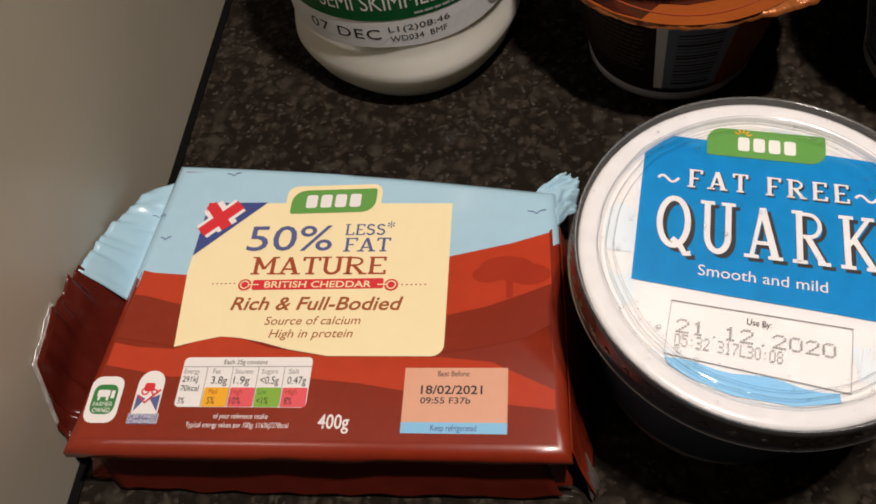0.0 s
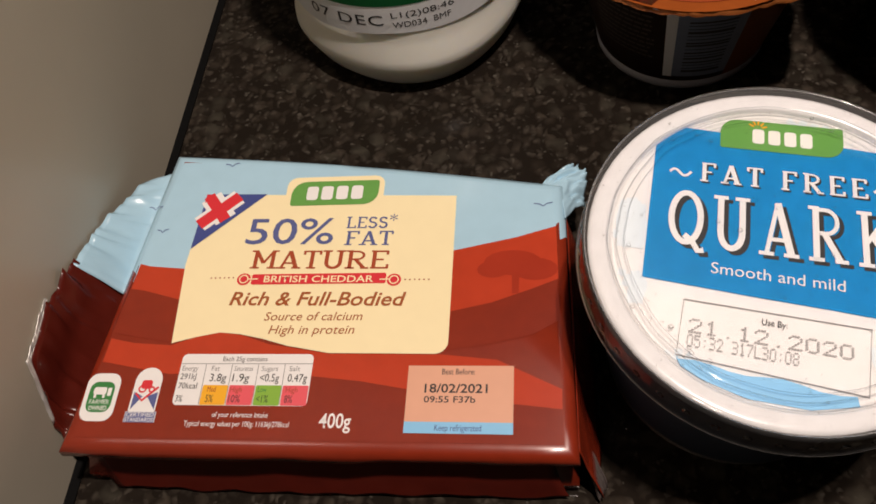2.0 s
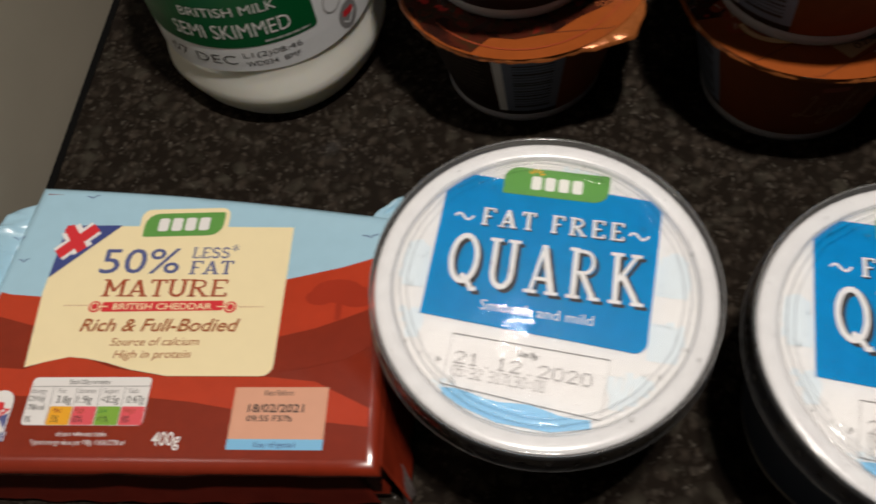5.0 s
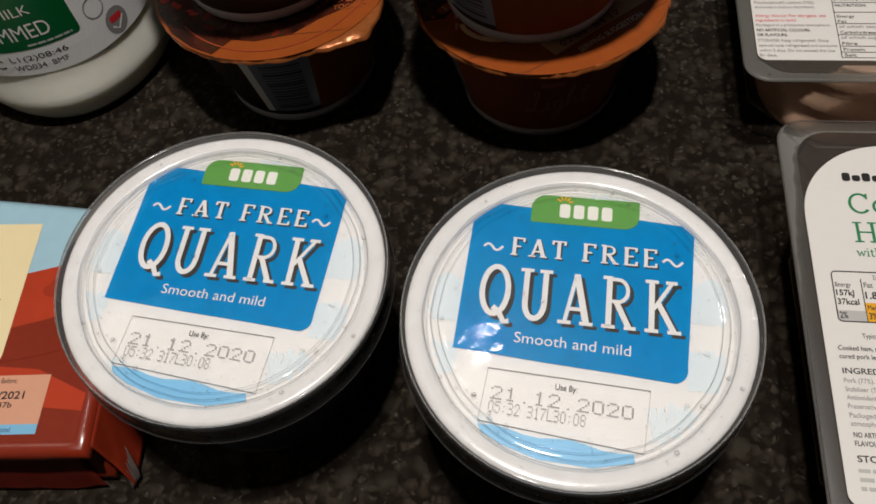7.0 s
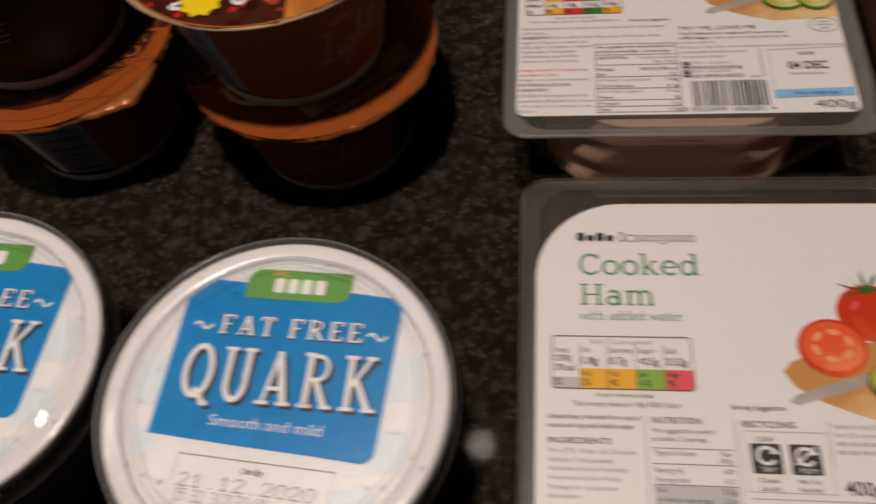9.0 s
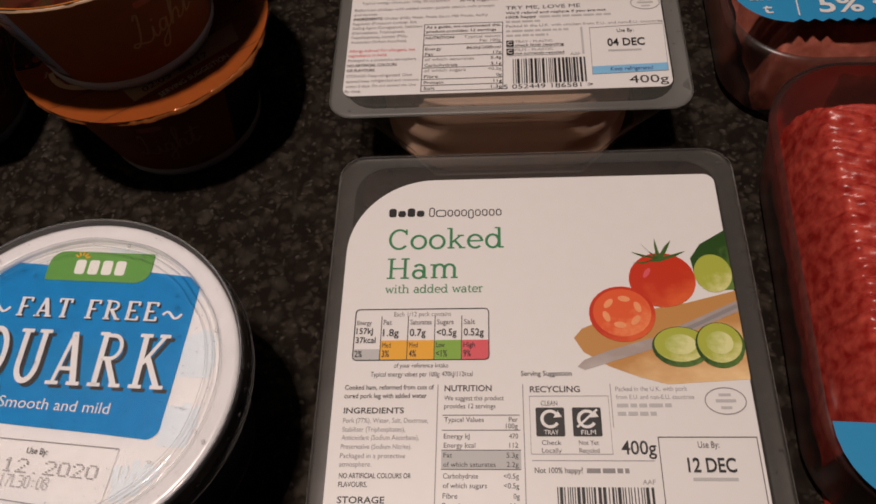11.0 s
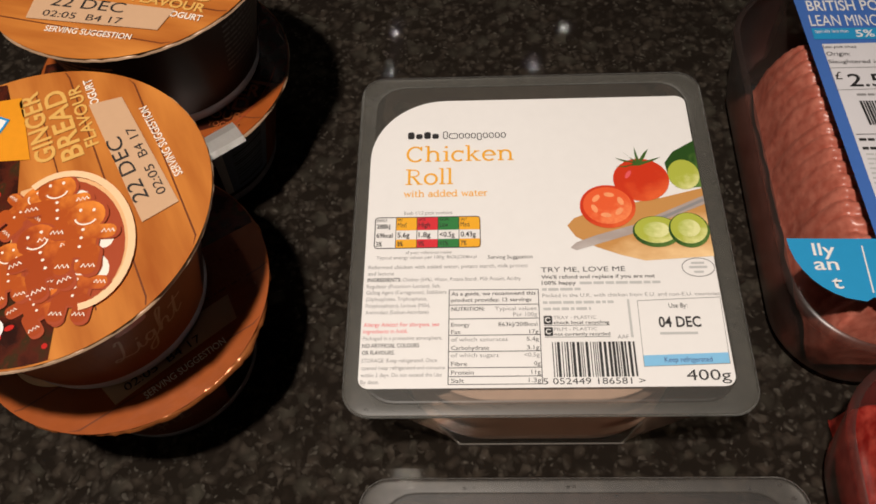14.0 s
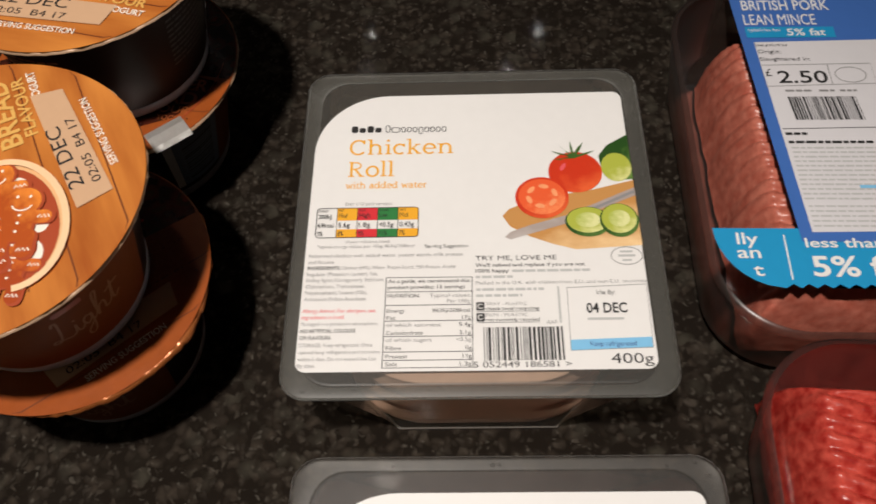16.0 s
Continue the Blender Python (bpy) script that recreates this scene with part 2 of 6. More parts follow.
CLEAR = clear_material("clear_lid", gloss=1.0, rough=0.055, haze=0.0, haze_colour=(0.7, 0.7, 0.7), bump=0.09, bump_scale=170)
RIMCLEAR = clear_material("clear_lid_rim", gloss=0.4, rough=0.08, haze=0.06, haze_colour=(0.9, 0.9, 0.9), bump=0.35, bump_scale=90)
LIPCLEAR = clear_material("lid_lip", tint=(0.7, 0.7, 0.7), gloss=1.0, rough=0.12, haze=0.22, haze_colour=(0.75, 0.75, 0.75), bump=0.4, bump_scale=70)
# Grey tint in place of the dark line that the groove refracts.
GROOVETINT = clear_material("tinted_lid_groove", tint=(0.76, 0.77, 0.79), gloss=0.9, rough=0.05, bump=0.5, bump_scale=150)
SKIRT = clear_material("clear_lid_skirt", tint=(0.74, 0.74, 0.76), gloss=1.0, rough=0.08, haze=0.03, bump=0.3, bump_scale=80)
TRAYCLEAR = clear_material("smoky_tray", tint=(0.72, 0.72, 0.7), gloss=1.0, rough=0.44, haze=0.11, haze_colour=(0.32, 0.305, 0.265), bump=0.2, bump_scale=50)
TRAYDARK = clear_material("dark_clear_flange", tint=(0.78, 0.77, 0.75), gloss=1.0, rough=0.44, haze=0.06, haze_colour=(0.32, 0.29, 0.26), bump=0.25, bump_scale=50)
BASEEDGE = clear_material("tray_base_edge", tint=(0.85, 0.84, 0.8), gloss=1.0, rough=0.15, haze=0.25, haze_colour=(0.62, 0.58, 0.52), bump=0.3, bump_scale=60)
TRAYSIDE = clear_material("clear_tray_side", tint=(0.92, 0.91, 0.88), gloss=0.4, rough=0.2, haze=0.035, haze_colour=(0.55, 0.42, 0.34), bump=0.3, bump_scale=40)
FILM = clear_material("clear_film", tint=(0.99, 0.98, 0.97), gloss=0.15, rough=0.10, haze=0.0, bump=0.4, bump_scale=30)
PLANK = wood_print_material()
DARKPRINT = material("dark_brown_print", (0.040, 0.010, 0.006), 0.25, coat=0.2)
mottle(DARKPRINT, 110, ((0.38, (0.022, 0.006, 0.004)), (0.52, (0.075, 0.014, 0.007)), (0.60, (0.035, 0.022, 0.008)), (0.68, (0.20, 0.016, 0.010)), (0.78, (0.06, 0.035, 0.012))))
POTBROWN = material("pot_brown_print", (0.21, 0.053, 0.012), 0.5, spec=0.12, noise_scale=30, amount=0.25)
POTDARK = material("pot_dark_print", (0.020, 0.009, 0.006), 0.4, spec=0.2, noise_scale=40, amount=0.3)
POTBLUE = material("pot_navy_panel", (0.18, 0.225, 0.32), 0.35, noise_scale=60, amount=0.15)
FOIL = material("silver_foil", (0.72, 0.70, 0.67), 0.42, metal=0.5, bump=0.5, bump_scale=150)
DULLRIM = material("dull_lid_edge", (0.46, 0.30, 0.19), 0.42, metal=0.15, noise_scale=60, amount=0.4, bump=0.4, bump_scale=150)
# Orange plank print of the lower lids, darkened for the pots' shadow above.
LIDSHADED = material("shaded_lid_print", (0.31, 0.070, 0.012), 0.34, noise_scale=35, amount=0.3, coat=0.15, bump=0.9, bump_scale=48)
OLDFOIL = material("dull_foil", (0.24, 0.20, 0.19), 0.3, metal=0.7, bump=0.6, bump_scale=150, noise_scale=80, amount=0.4)
FOILEDGE = material("orange_foil", (0.42, 0.13, 0.035), 0.24, metal=0.35, spec=0.6, bump=0.7, bump_scale=220, noise_scale=90, amount=0.45)
SCRIPT = material("pot_script_print", (0.33, 0.135, 0.045), 0.45)
LIDTEXT = material("lid_lettering", (0.68, 0.38, 0.10), 0.4, noise_scale=60, amount=0.06)
PATCH = material("deep_orange_print", (0.72, 0.27, 0.012), 0.4, noise_scale=60, amount=0.15)
JOINT = material("plank_joint_print", (0.15, 0.036, 0.010), 0.4)
TAN = material("tan_sticker", (0.56, 0.35, 0.21), 0.4, noise_scale=60, amount=0.06)
COOKIE = photo_material("gingerbread_print", (0.40, 0.07, 0.008), (0.88, 0.29, 0.04), 6.0)
COOKIE2 = photo_material("dark_gingerbread_print", (0.34, 0.05, 0.007), (0.80, 0.21, 0.028), 6.0)
ICING = material("icing_print", (0.85, 0.76, 0.66), 0.4)
BERRY = material("berry_print", (0.5, 0.02, 0.015), 0.3, noise_scale=90, amount=0.4)
YELLOW = material("yellow_print", (0.85, 0.62, 0.02), 0.35)
BOWLRIM = material("bowl_rim_print", (0.84, 0.55, 0.32), 0.4, noise_scale=60, amount=0.1)
BOWL = material("bowl_print", (0.72, 0.42, 0.2), 0.4)
MILK = material("milk_bottle_plastic", (0.97, 0.93, 0.82), 0.32, noise_scale=20, amount=0.06, bump=0.05, bump_scale=80)
milk_nodes = MILK.node_tree.nodes["Principled BSDF"].inputs
milk_nodes["Subsurface Weight"].default_value, milk_nodes["Subsurface Scale"].default_value = 0.6, 0.008
milk_nodes["Subsurface Radius"].default_value = (1.0, 0.9, 0.75)
LABELWHITE = material("bottle_label", (0.82, 0.83, 0.84), 0.4, noise_scale=40, amount=0.05)
HAMMEAT = material("cooked_ham", (0.80, 0.48, 0.38), 0.55, spec=0.2, noise_scale=40, amount=0.25)
MEATEDGE = material("chicken_roll_meat", (0.84, 0.56, 0.42), 0.55, spec=0.2, noise_scale=40, amount=0.25)
MINCEPORK = mince_material("pork_mince", (0.42, 0.105, 0.07), (0.57, 0.185, 0.13))
MINCEBEEF = mince_material("red_mince", (0.32, 0.018, 0.014), (0.60, 0.085, 0.06))
BLACKTRAY = clear_material("dark_clear_tray", tint=(0.45, 0.42, 0.4), gloss=0.8, rough=0.3, haze=0.12, haze_colour=(0.16, 0.11, 0.095), bump=0.3, bump_scale=45)
TOMATO = photo_material("tomato_print", (0.60, 0.035, 0.008), (0.95, 0.19, 0.05), 3.0)
TOMATOFLESH = photo_material("tomato_flesh_print", (0.80, 0.11, 0.03), (0.96, 0.32, 0.12), 9.0)
CUCUMBER = photo_material("cucumber_print", (0.42, 0.46, 0.06), (0.80, 0.78, 0.36), 6.0)
CUCHEART = photo_material("cucumber_heart_print", (0.44, 0.50, 0.10), (0.74, 0.74, 0.34), 4.0, 20.0)
CUCSKIN = photo_material("cucumber_skin_print", (0.02, 0.07, 0.01), (0.14, 0.26, 0.05), 8.0)
SEEDPALE = material("tomato_seed_print", (0.90, 0.34, 0.15), 0.4, noise_scale=400, amount=0.3)
STALK = material("stalk_print", (0.05, 0.12, 0.02), 0.4)
BOARD = photo_material("board_print", (0.56, 0.27, 0.08), (0.90, 0.62, 0.32), 5.0)
BLADE = photo_material("blade_print", (0.40, 0.33, 0.30), (0.80, 0.78, 0.76), 3.0)
SLEEVE = material("sleeve_blue_print", (0.02, 0.29, 0.56), 0.35, noise_scale=40, amount=0.08)
VIOLET = material("violet_blue_print", (0.055, 0.15, 0.46), 0.35, noise_scale=40, amount=0.08)
MINCELABEL = material("mince_label", (0.68, 0.66, 0.68), 0.4, noise_scale=30, amount=0.06)
DROPLET = clear_material("water_drop", gloss=0.7, rough=0.02)
MM = 0.001


# ---- building helpers ----
def link_mesh(name, bm, mat, parent=None, label="", smooth=False):
    mesh = bpy.data.meshes.new(name)
    bm.to_mesh(mesh)
    bm.free()
    if smooth:
        for f in mesh.polygons:
            f.use_smooth = True
    if mat:
        mesh.materials.append(mat)
    ob = new(name, mesh)
    if parent:
        ob.parent = parent
    if label:
        ob["label"] = label
    return ob


FINE = {"arrow_ring", "barcode", "small_print", "bold_print", "condensation_glints", "skirt_dimpling", "pale_pattern", "berry_print", "dotted_line", "icing_print", "rule", "plank_joint"}


def part(name, bm, mat, parent, label="", smooth=False):
    ob = link_mesh(name, bm, mat, parent, label, smooth)
    return tagged(ob, kind="stuff") if name in FINE else ob


def thing(name, label, category, m, group=""):
    ob = new(name)
    ob.empty_display_size = 0.02
    ob.matrix_basis = m
    return tagged(ob, label, category, group)


def rrect(x0, y0, x1, y1, r=0.0, n=5, radii=None):
    """Corner points of a rounded rectangle, anticlockwise from the lower left."""
    rs = radii or (r, r, r, r)
    pts = []
    for (cx, cy, sx, sy, a0), rr in zip(((x0, y0, 1, 1, 180), (x1, y0, -1, 1, 270), (x1, y1, -1, -1, 0), (x0, y1, 1, -1, 90)), rs):
        if rr <= 0:
            pts.append((cx, cy))
            continue
        k = n if rr < 15 else n * 3
        for i in range(k + 1):
            a = radians(a0 + 90 * i / k)
            pts.append((cx + sx * rr + rr * math.cos(a), cy + sy * rr + rr * math.sin(a)))
    return pts


def oval(cx, cy, rx, ry, n=28, a0=0, a1=360, rot=0):
    pts = []
    full = abs(a1 - a0) >= 360
    for i in range(n if full else n + 1):
        a = radians(a0 + (a1 - a0) * i / n)
        x, y = rx * math.cos(a), ry * math.sin(a)
        c, s = math.cos(radians(rot)), math.sin(radians(rot))
        pts.append((cx + x * c - y * s, cy + x * s + y * c))
    return pts


def flat(shapes, lift, wrap=None):
    """A bmesh of flat printed shapes (lists of points in mm) at a height in mm; wrap lays them on a curved side."""
    bm = bmesh.new()
    for i, pts in enumerate(shapes):
        f = bm.faces.new([bm.verts.new((x * MM, y * MM, 0.006 * (i % 8) * MM)) for x, y in pts])
        if f.normal.z < 0 or f.calc_area() and sum(pts[i - 1][0] * pts[i][1] - pts[i][0] * pts[i - 1][1] for i in range(len(pts))) < 0:
            f.normal_flip()
    bmesh.ops.triangulate(bm, faces=bm.faces[:])
    return settle(bm, lift, wrap)


def settle(bm, lift, wrap):
    if wrap:
        for _ in range(5):
            long = [e for e in bm.edges if abs(e.verts[0].co.x - e.verts[1].co.x) > 4 * MM]
            if not long:
                break
            bmesh.ops.subdivide_edges(bm, edges=long, cuts=1)
            bmesh.ops.triangulate(bm, faces=[f for f in bm.faces if len(f.verts) > 4])
        for v in bm.verts:
            v.co = wrap(v.co.x, v.co.y, lift * MM + v.co.z)
    else:
        for v in bm.verts:
            v.co.z += lift * MM
    return bm


def bars(rows, h=0.7):
    """Lines of unreadable print: rows of (x0, x1, y)."""
    rng = random.Random(int(rows[0][0] * 7 + rows[0][2] * 13 + len(rows)))
    out = []
    for x0, x1, y in rows:
        x = x0
        while x < x1 - 0.4:
            w = min(rng.uniform(1.2, 4.2), x1 - x)
            out.append(rrect(x, y, x + w, y + h))
            x += w + 0.55
    return out


def block(x0, x1, top, bottom, step=1.9, ragged=0.12):
    rng = random.Random(int(x0 * 31 + top * 17))
    rows, y = [], top - step * 0.6
    while y >= bottom - 0.01:
        rows.append((x0, x1 - rng.random() * ragged * (x1 - x0), y))
        y -= step
    return rows


FONT = bpy.data.curves.new("lettering", "FONT")
FONT_OB = new("lettering", FONT)


def text(words, x, y, height, parent, mat, lift=0.3, width=None, bold=0.0, shear=0.0, rot=0.0, spacing=1.0, wrap=None, name="lettering", label=""):
    """Words from (x, y) in mm, the foot of the first letter; height is that of a capital; width, if given, stretches the line to it."""
    FONT.body, FONT.size, FONT.offset, FONT.shear, FONT.space_character, FONT.resolution_u = words, 1.0, 0.0 if "M" in words else bold, shear, spacing, 3
    bpy.context.view_layer.update()
    dep = bpy.context.evaluated_depsgraph_get()
    mesh = bpy.data.meshes.new_from_object(FONT_OB.evaluated_get(dep))
    bm = bmesh.new()
    bm.from_mesh(mesh)
    bpy.data.meshes.remove(mesh)
    xs = [v.co.x for v in bm.verts]
    lo, hi = min(xs), max(xs)
    k = height / 0.73
    kx = width / (hi - lo) if width else k
    c, s = math.cos(radians(rot)), math.sin(radians(rot))
    for v in bm.verts:
        px, py = (v.co.x - lo) * kx, v.co.y * k
        v.co = ((x + px * c - py * s) * MM, (y + px * s + py * c) * MM, 0)
    bmesh.ops.dissolve_degenerate(bm, dist=1e-7, edges=bm.edges[:])
    settle(bm, lift, wrap)
    return part(name, bm, mat, parent, label)


def stroke(points, w, closed=False):
    """The outline of a thick line as quads."""
    n = len(points)
    offs = []
    for i in range(n):
        a = points[i - 1] if i or closed else points[i]
        b = points[(i + 1) % n] if i < n - 1 or closed else points[i]
        d = Vector((b[0] - a[0], b[1] - a[1]))
        d = d.normalized() if d.length else Vector((1, 0))
        offs.append((-d.y * w / 2, d.x * w / 2))
    out = []
    for i in range(n if closed else n - 1):
        j = (i + 1) % n
        p, q, o, r = points[i], points[j], offs[i], offs[j]
        out.append([(p[0] - o[0], p[1] - o[1]), (q[0] - r[0], q[1] - r[1]), (q[0] + r[0], q[1] + r[1]), (p[0] + o[0], p[1] + o[1])])
    return out


# slab letters on a cell one unit high: strokes (points, weight) with feet
def slab(ch):
    t, f, s = 0.125, 0.085, 0.08
    foot = lambda x, y, w=0.30: ([(x - w / 2, y), (x + w / 2, y)], s)
    arc = lambda cx, cy, rx, ry, a0, a1, n=10: [(cx + rx * math.cos(radians(a0 + (a1 - a0) * i / n)), cy + ry * math.sin(radians(a0 + (a1 - a0) * i / n))) for i in range(n + 1)]
    table = {
        "Q": ([(arc(0.36, 0.52, 0.30, 0.45, 0, 360, 22), t), ([(0.34, 0.20), (0.50, 0.10), (0.62, -0.06), (0.74, -0.04)], 0.12)], 0.74),
        "U": ([([(0.14, 0.96), (0.14, 0.34)] + arc(0.36, 0.34, 0.22, 0.29, 180, 360) + [(0.58, 0.96)], t), foot(0.14, 0.955), foot(0.58, 0.955)], 0.74),
        "A": ([([(0.13, 0.04), (0.36, 0.96)], f), ([(0.36, 0.96), (0.62, 0.04)], t + 0.02), ([(0.2, 0.30), (0.54, 0.30)], f), foot(0.13, 0.045), foot(0.62, 0.045)], 0.76),
        "R": ([([(0.16, 0.04), (0.16, 0.96)], t), ([(0.16, 0.93)] + arc(0.36, 0.72, 0.22, 0.21, 90, -90) + [(0.16, 0.51)], f), ([(0.32, 0.51), (0.62, 0.04)], t), foot(0.16, 0.045), foot(0.64, 0.045, 0.26), foot(0.12, 0.955, 0.22)], 0.76),
        "K": ([([(0.16, 0.04), (0.16, 0.96)], t), ([(0.20, 0.44), (0.60, 0.94)], f), ([(0.30, 0.56), (0.66, 0.04)], t), foot(0.16, 0.045), foot(0.66, 0.045), foot(0.16, 0.955), foot(0.60, 0.955, 0.26)], 0.80),
        "F": ([([(0.16, 0.04), (0.16, 0.96)], t), ([(0.06, 0.94), (0.58, 0.94)], f), ([(0.16, 0.50), (0.44, 0.50)], f), ([(0.56, 0.97), (0.56, 0.76)], s), foot(0.16, 0.045)], 0.64),
        "T": ([([(0.34, 0.04), (0.34, 0.96)], t), ([(0.06, 0.94), (0.62, 0.94)], f), ([(0.08, 0.97), (0.08, 0.76)], s), ([(0.60, 0.97), (0.60, 0.76)], s), foot(0.34, 0.045)], 0.68),
        "E": ([([(0.16, 0.04), (0.16, 0.96)], t), ([(0.06, 0.94), (0.58, 0.94)], f), ([(0.16, 0.50), (0.46, 0.50)], f), ([(0.06, 0.055), (0.60, 0.055)], f), ([(0.57, 0.97), (0.57, 0.76)], s), ([(0.59, 0.02), (0.59, 0.24)], s)], 0.66),
        "M": ([([(0.16, 0.04), (0.16, 0.96)], t), ([(0.16, 0.94), (0.43, 0.30)], t), ([(0.43, 0.30), (0.70, 0.94)], f), ([(0.72, 0.04), (0.72, 0.96)], t), foot(0.16, 0.045), foot(0.72, 0.045), foot(0.10, 0.955, 0.22), foot(0.78, 0.955, 0.22)], 0.90),
        "L": ([([(0.16, 0.04), (0.16, 0.96)], t), ([(0.06, 0.055), (0.58, 0.055)], f), ([(0.57, 0.02), (0.57, 0.26)], s), foot(0.16, 0.955)], 0.64),
        "S": ([(arc(0.32, 0.72, 0.2, 0.21, 20, 270, 10) + arc(0.32, 0.28, 0.22, 0.23, 90, -160, 10), t)], 0.64),
        "C": ([(arc(0.40, 0.5, 0.34, 0.47, 42, 318, 18), t), ([(0.66, 0.99), (0.66, 0.72)], s)], 0.76),
        "H": ([([(0.16, 0.04), (0.16, 0.96)], t), ([(0.66, 0.04), (0.66, 0.96)], t), ([(0.16, 0.5), (0.66, 0.5)], f), foot(0.16, 0.045), foot(0.66, 0.045), foot(0.16, 0.955), foot(0.66, 0.955)], 0.84),
        "a": ([(arc(0.26, 0.22, 0.19, 0.19, 0, 360, 14), t), ([(0.58, 0.05), (0.47, 0.06), (0.46, 0.46)] + arc(0.28, 0.47, 0.18, 0.20, 0, 150, 8), t)], 0.62),
        "c": ([(arc(0.31, 0.35, 0.25, 0.32, 48, 312, 14), t), ([(0.51, 0.70), (0.51, 0.5)], s)], 0.58),
        "d": ([(arc(0.29, 0.35, 0.23, 0.32, 0, 360, 16), t), ([(0.53, 0.04), (0.53, 1.02)], t), foot(0.60, 0.045, 0.18), foot(0.46, 1.0, 0.18)], 0.72),
        "e": ([([(0.06, 0.37), (0.55, 0.37)], f), (arc(0.31, 0.35, 0.25, 0.32, 0, 315, 16), t)], 0.62),
        "h": ([([(0.15, 0.04), (0.15, 1.02)], t), (arc(0.36, 0.44, 0.21, 0.23, 180, 0) + [(0.57, 0.04)], t), foot(0.15, 0.045, 0.26), foot(0.57, 0.045, 0.26), foot(0.09, 1.0, 0.18)], 0.74),
        "i": ([([(0.17, 0.04), (0.17, 0.67)], t), foot(0.17, 0.045, 0.28), foot(0.11, 0.65, 0.18), ([(0.16, 0.87), (0.16, 1.0)], 0.14)], 0.34),
        "k": ([([(0.15, 0.04), (0.15, 1.02)], t), ([(0.16, 0.28), (0.50, 0.66)], f), ([(0.28, 0.40), (0.54, 0.04)], t), foot(0.15, 0.045, 0.26), foot(0.56, 0.045, 0.24), foot(0.50, 0.65, 0.24), foot(0.09, 1.0, 0.18)], 0.68),
        "l": ([([(0.16, 0.04), (0.16, 1.02)], t), foot(0.16, 0.045, 0.28), foot(0.10, 1.0, 0.18)], 0.32),
        "m": ([([(0.15, 0.04), (0.15, 0.67)], t), (arc(0.33, 0.44, 0.18, 0.23, 180, 0) + [(0.51, 0.04)], t), (arc(0.69, 0.44, 0.18, 0.23, 180, 0) + [(0.87, 0.04)], t), foot(0.15, 0.045, 0.24), foot(0.51, 0.045, 0.24), foot(0.87, 0.045, 0.24), foot(0.09, 0.65, 0.18)], 1.02),
        "n": ([([(0.15, 0.04), (0.15, 0.67)], t), (arc(0.36, 0.44, 0.21, 0.23, 180, 0) + [(0.57, 0.04)], t), foot(0.15, 0.045, 0.26), foot(0.57, 0.045, 0.26), foot(0.09, 0.65, 0.18)], 0.74),
        "o": ([(arc(0.32, 0.35, 0.26, 0.32, 0, 360, 18), t)], 0.64),
        "r": ([([(0.15, 0.04), (0.15, 0.67)], t), (arc(0.34, 0.42, 0.19, 0.24, 180, 60), t), foot(0.17, 0.045, 0.30), foot(0.09, 0.65, 0.18)], 0.48),
        "t": ([([(0.17, 0.86), (0.17, 0.22)] + arc(0.30, 0.20, 0.13, 0.15, 180, 320, 6), t), ([(0.03, 0.65), (0.38, 0.65)], f)], 0.44),
        "w": ([([(0.07, 0.66), (0.24, 0.04)], t), ([(0.24, 0.04), (0.41, 0.62)], f), ([(0.41, 0.62), (0.58, 0.04)], t), ([(0.58, 0.04), (0.75, 0.66)], f), foot(0.08, 0.65, 0.22), foot(0.75, 0.65, 0.22)], 0.84),
    }
    return table.get(ch, ([], 0.38))


def dot_text(words, x, y, height, width, parent, mat, lift, rot=0.0):
    """Ink-jet lettering: each character a grid of five by seven small dots."""
    rows = {"0": "e11111e", "1": "4c4444e", "2": "e11248v", "3": "u11e11u", "5": "vgu111e", "7": "v124488", "8": "e11e11e", "L": "ggggggv", ".": "0000004", ":": "0040040"}
    bits = {"0": 0, "1": 17, "4": 4, "c": 12, "e": 14, "2": 2, "6": 6, "8": 8, "v": 31, "u": 30, "g": 16}
    single = {"2": {1: 17, 2: 1}, "3": {1: 1, 2: 1, 4: 1, 5: 1}, "5": {3: 1, 4: 1}, "7": {1: 1}}
    px, py = width / (len(words) * 6 - 1), height / 6
    c, s = math.cos(radians(rot)), math.sin(radians(rot))
    shapes = []
    for k, ch in enumerate(words):
        for j, code in enumerate(rows.get(ch, "")):
            value = single.get(ch, {}).get(j, bits[code])
            for i in range(5):
                if value >> (4 - i) & 1:
                    u, v = (k * 6 + i) * px, (6 - j) * py
                    shapes.append(oval(x + u * c - v * s, y + u * s + v * c, px * 0.52, py * 0.44, 6))
    return part("dotted_line", flat(shapes, lift), mat, parent, "dotted ink-jet date print")


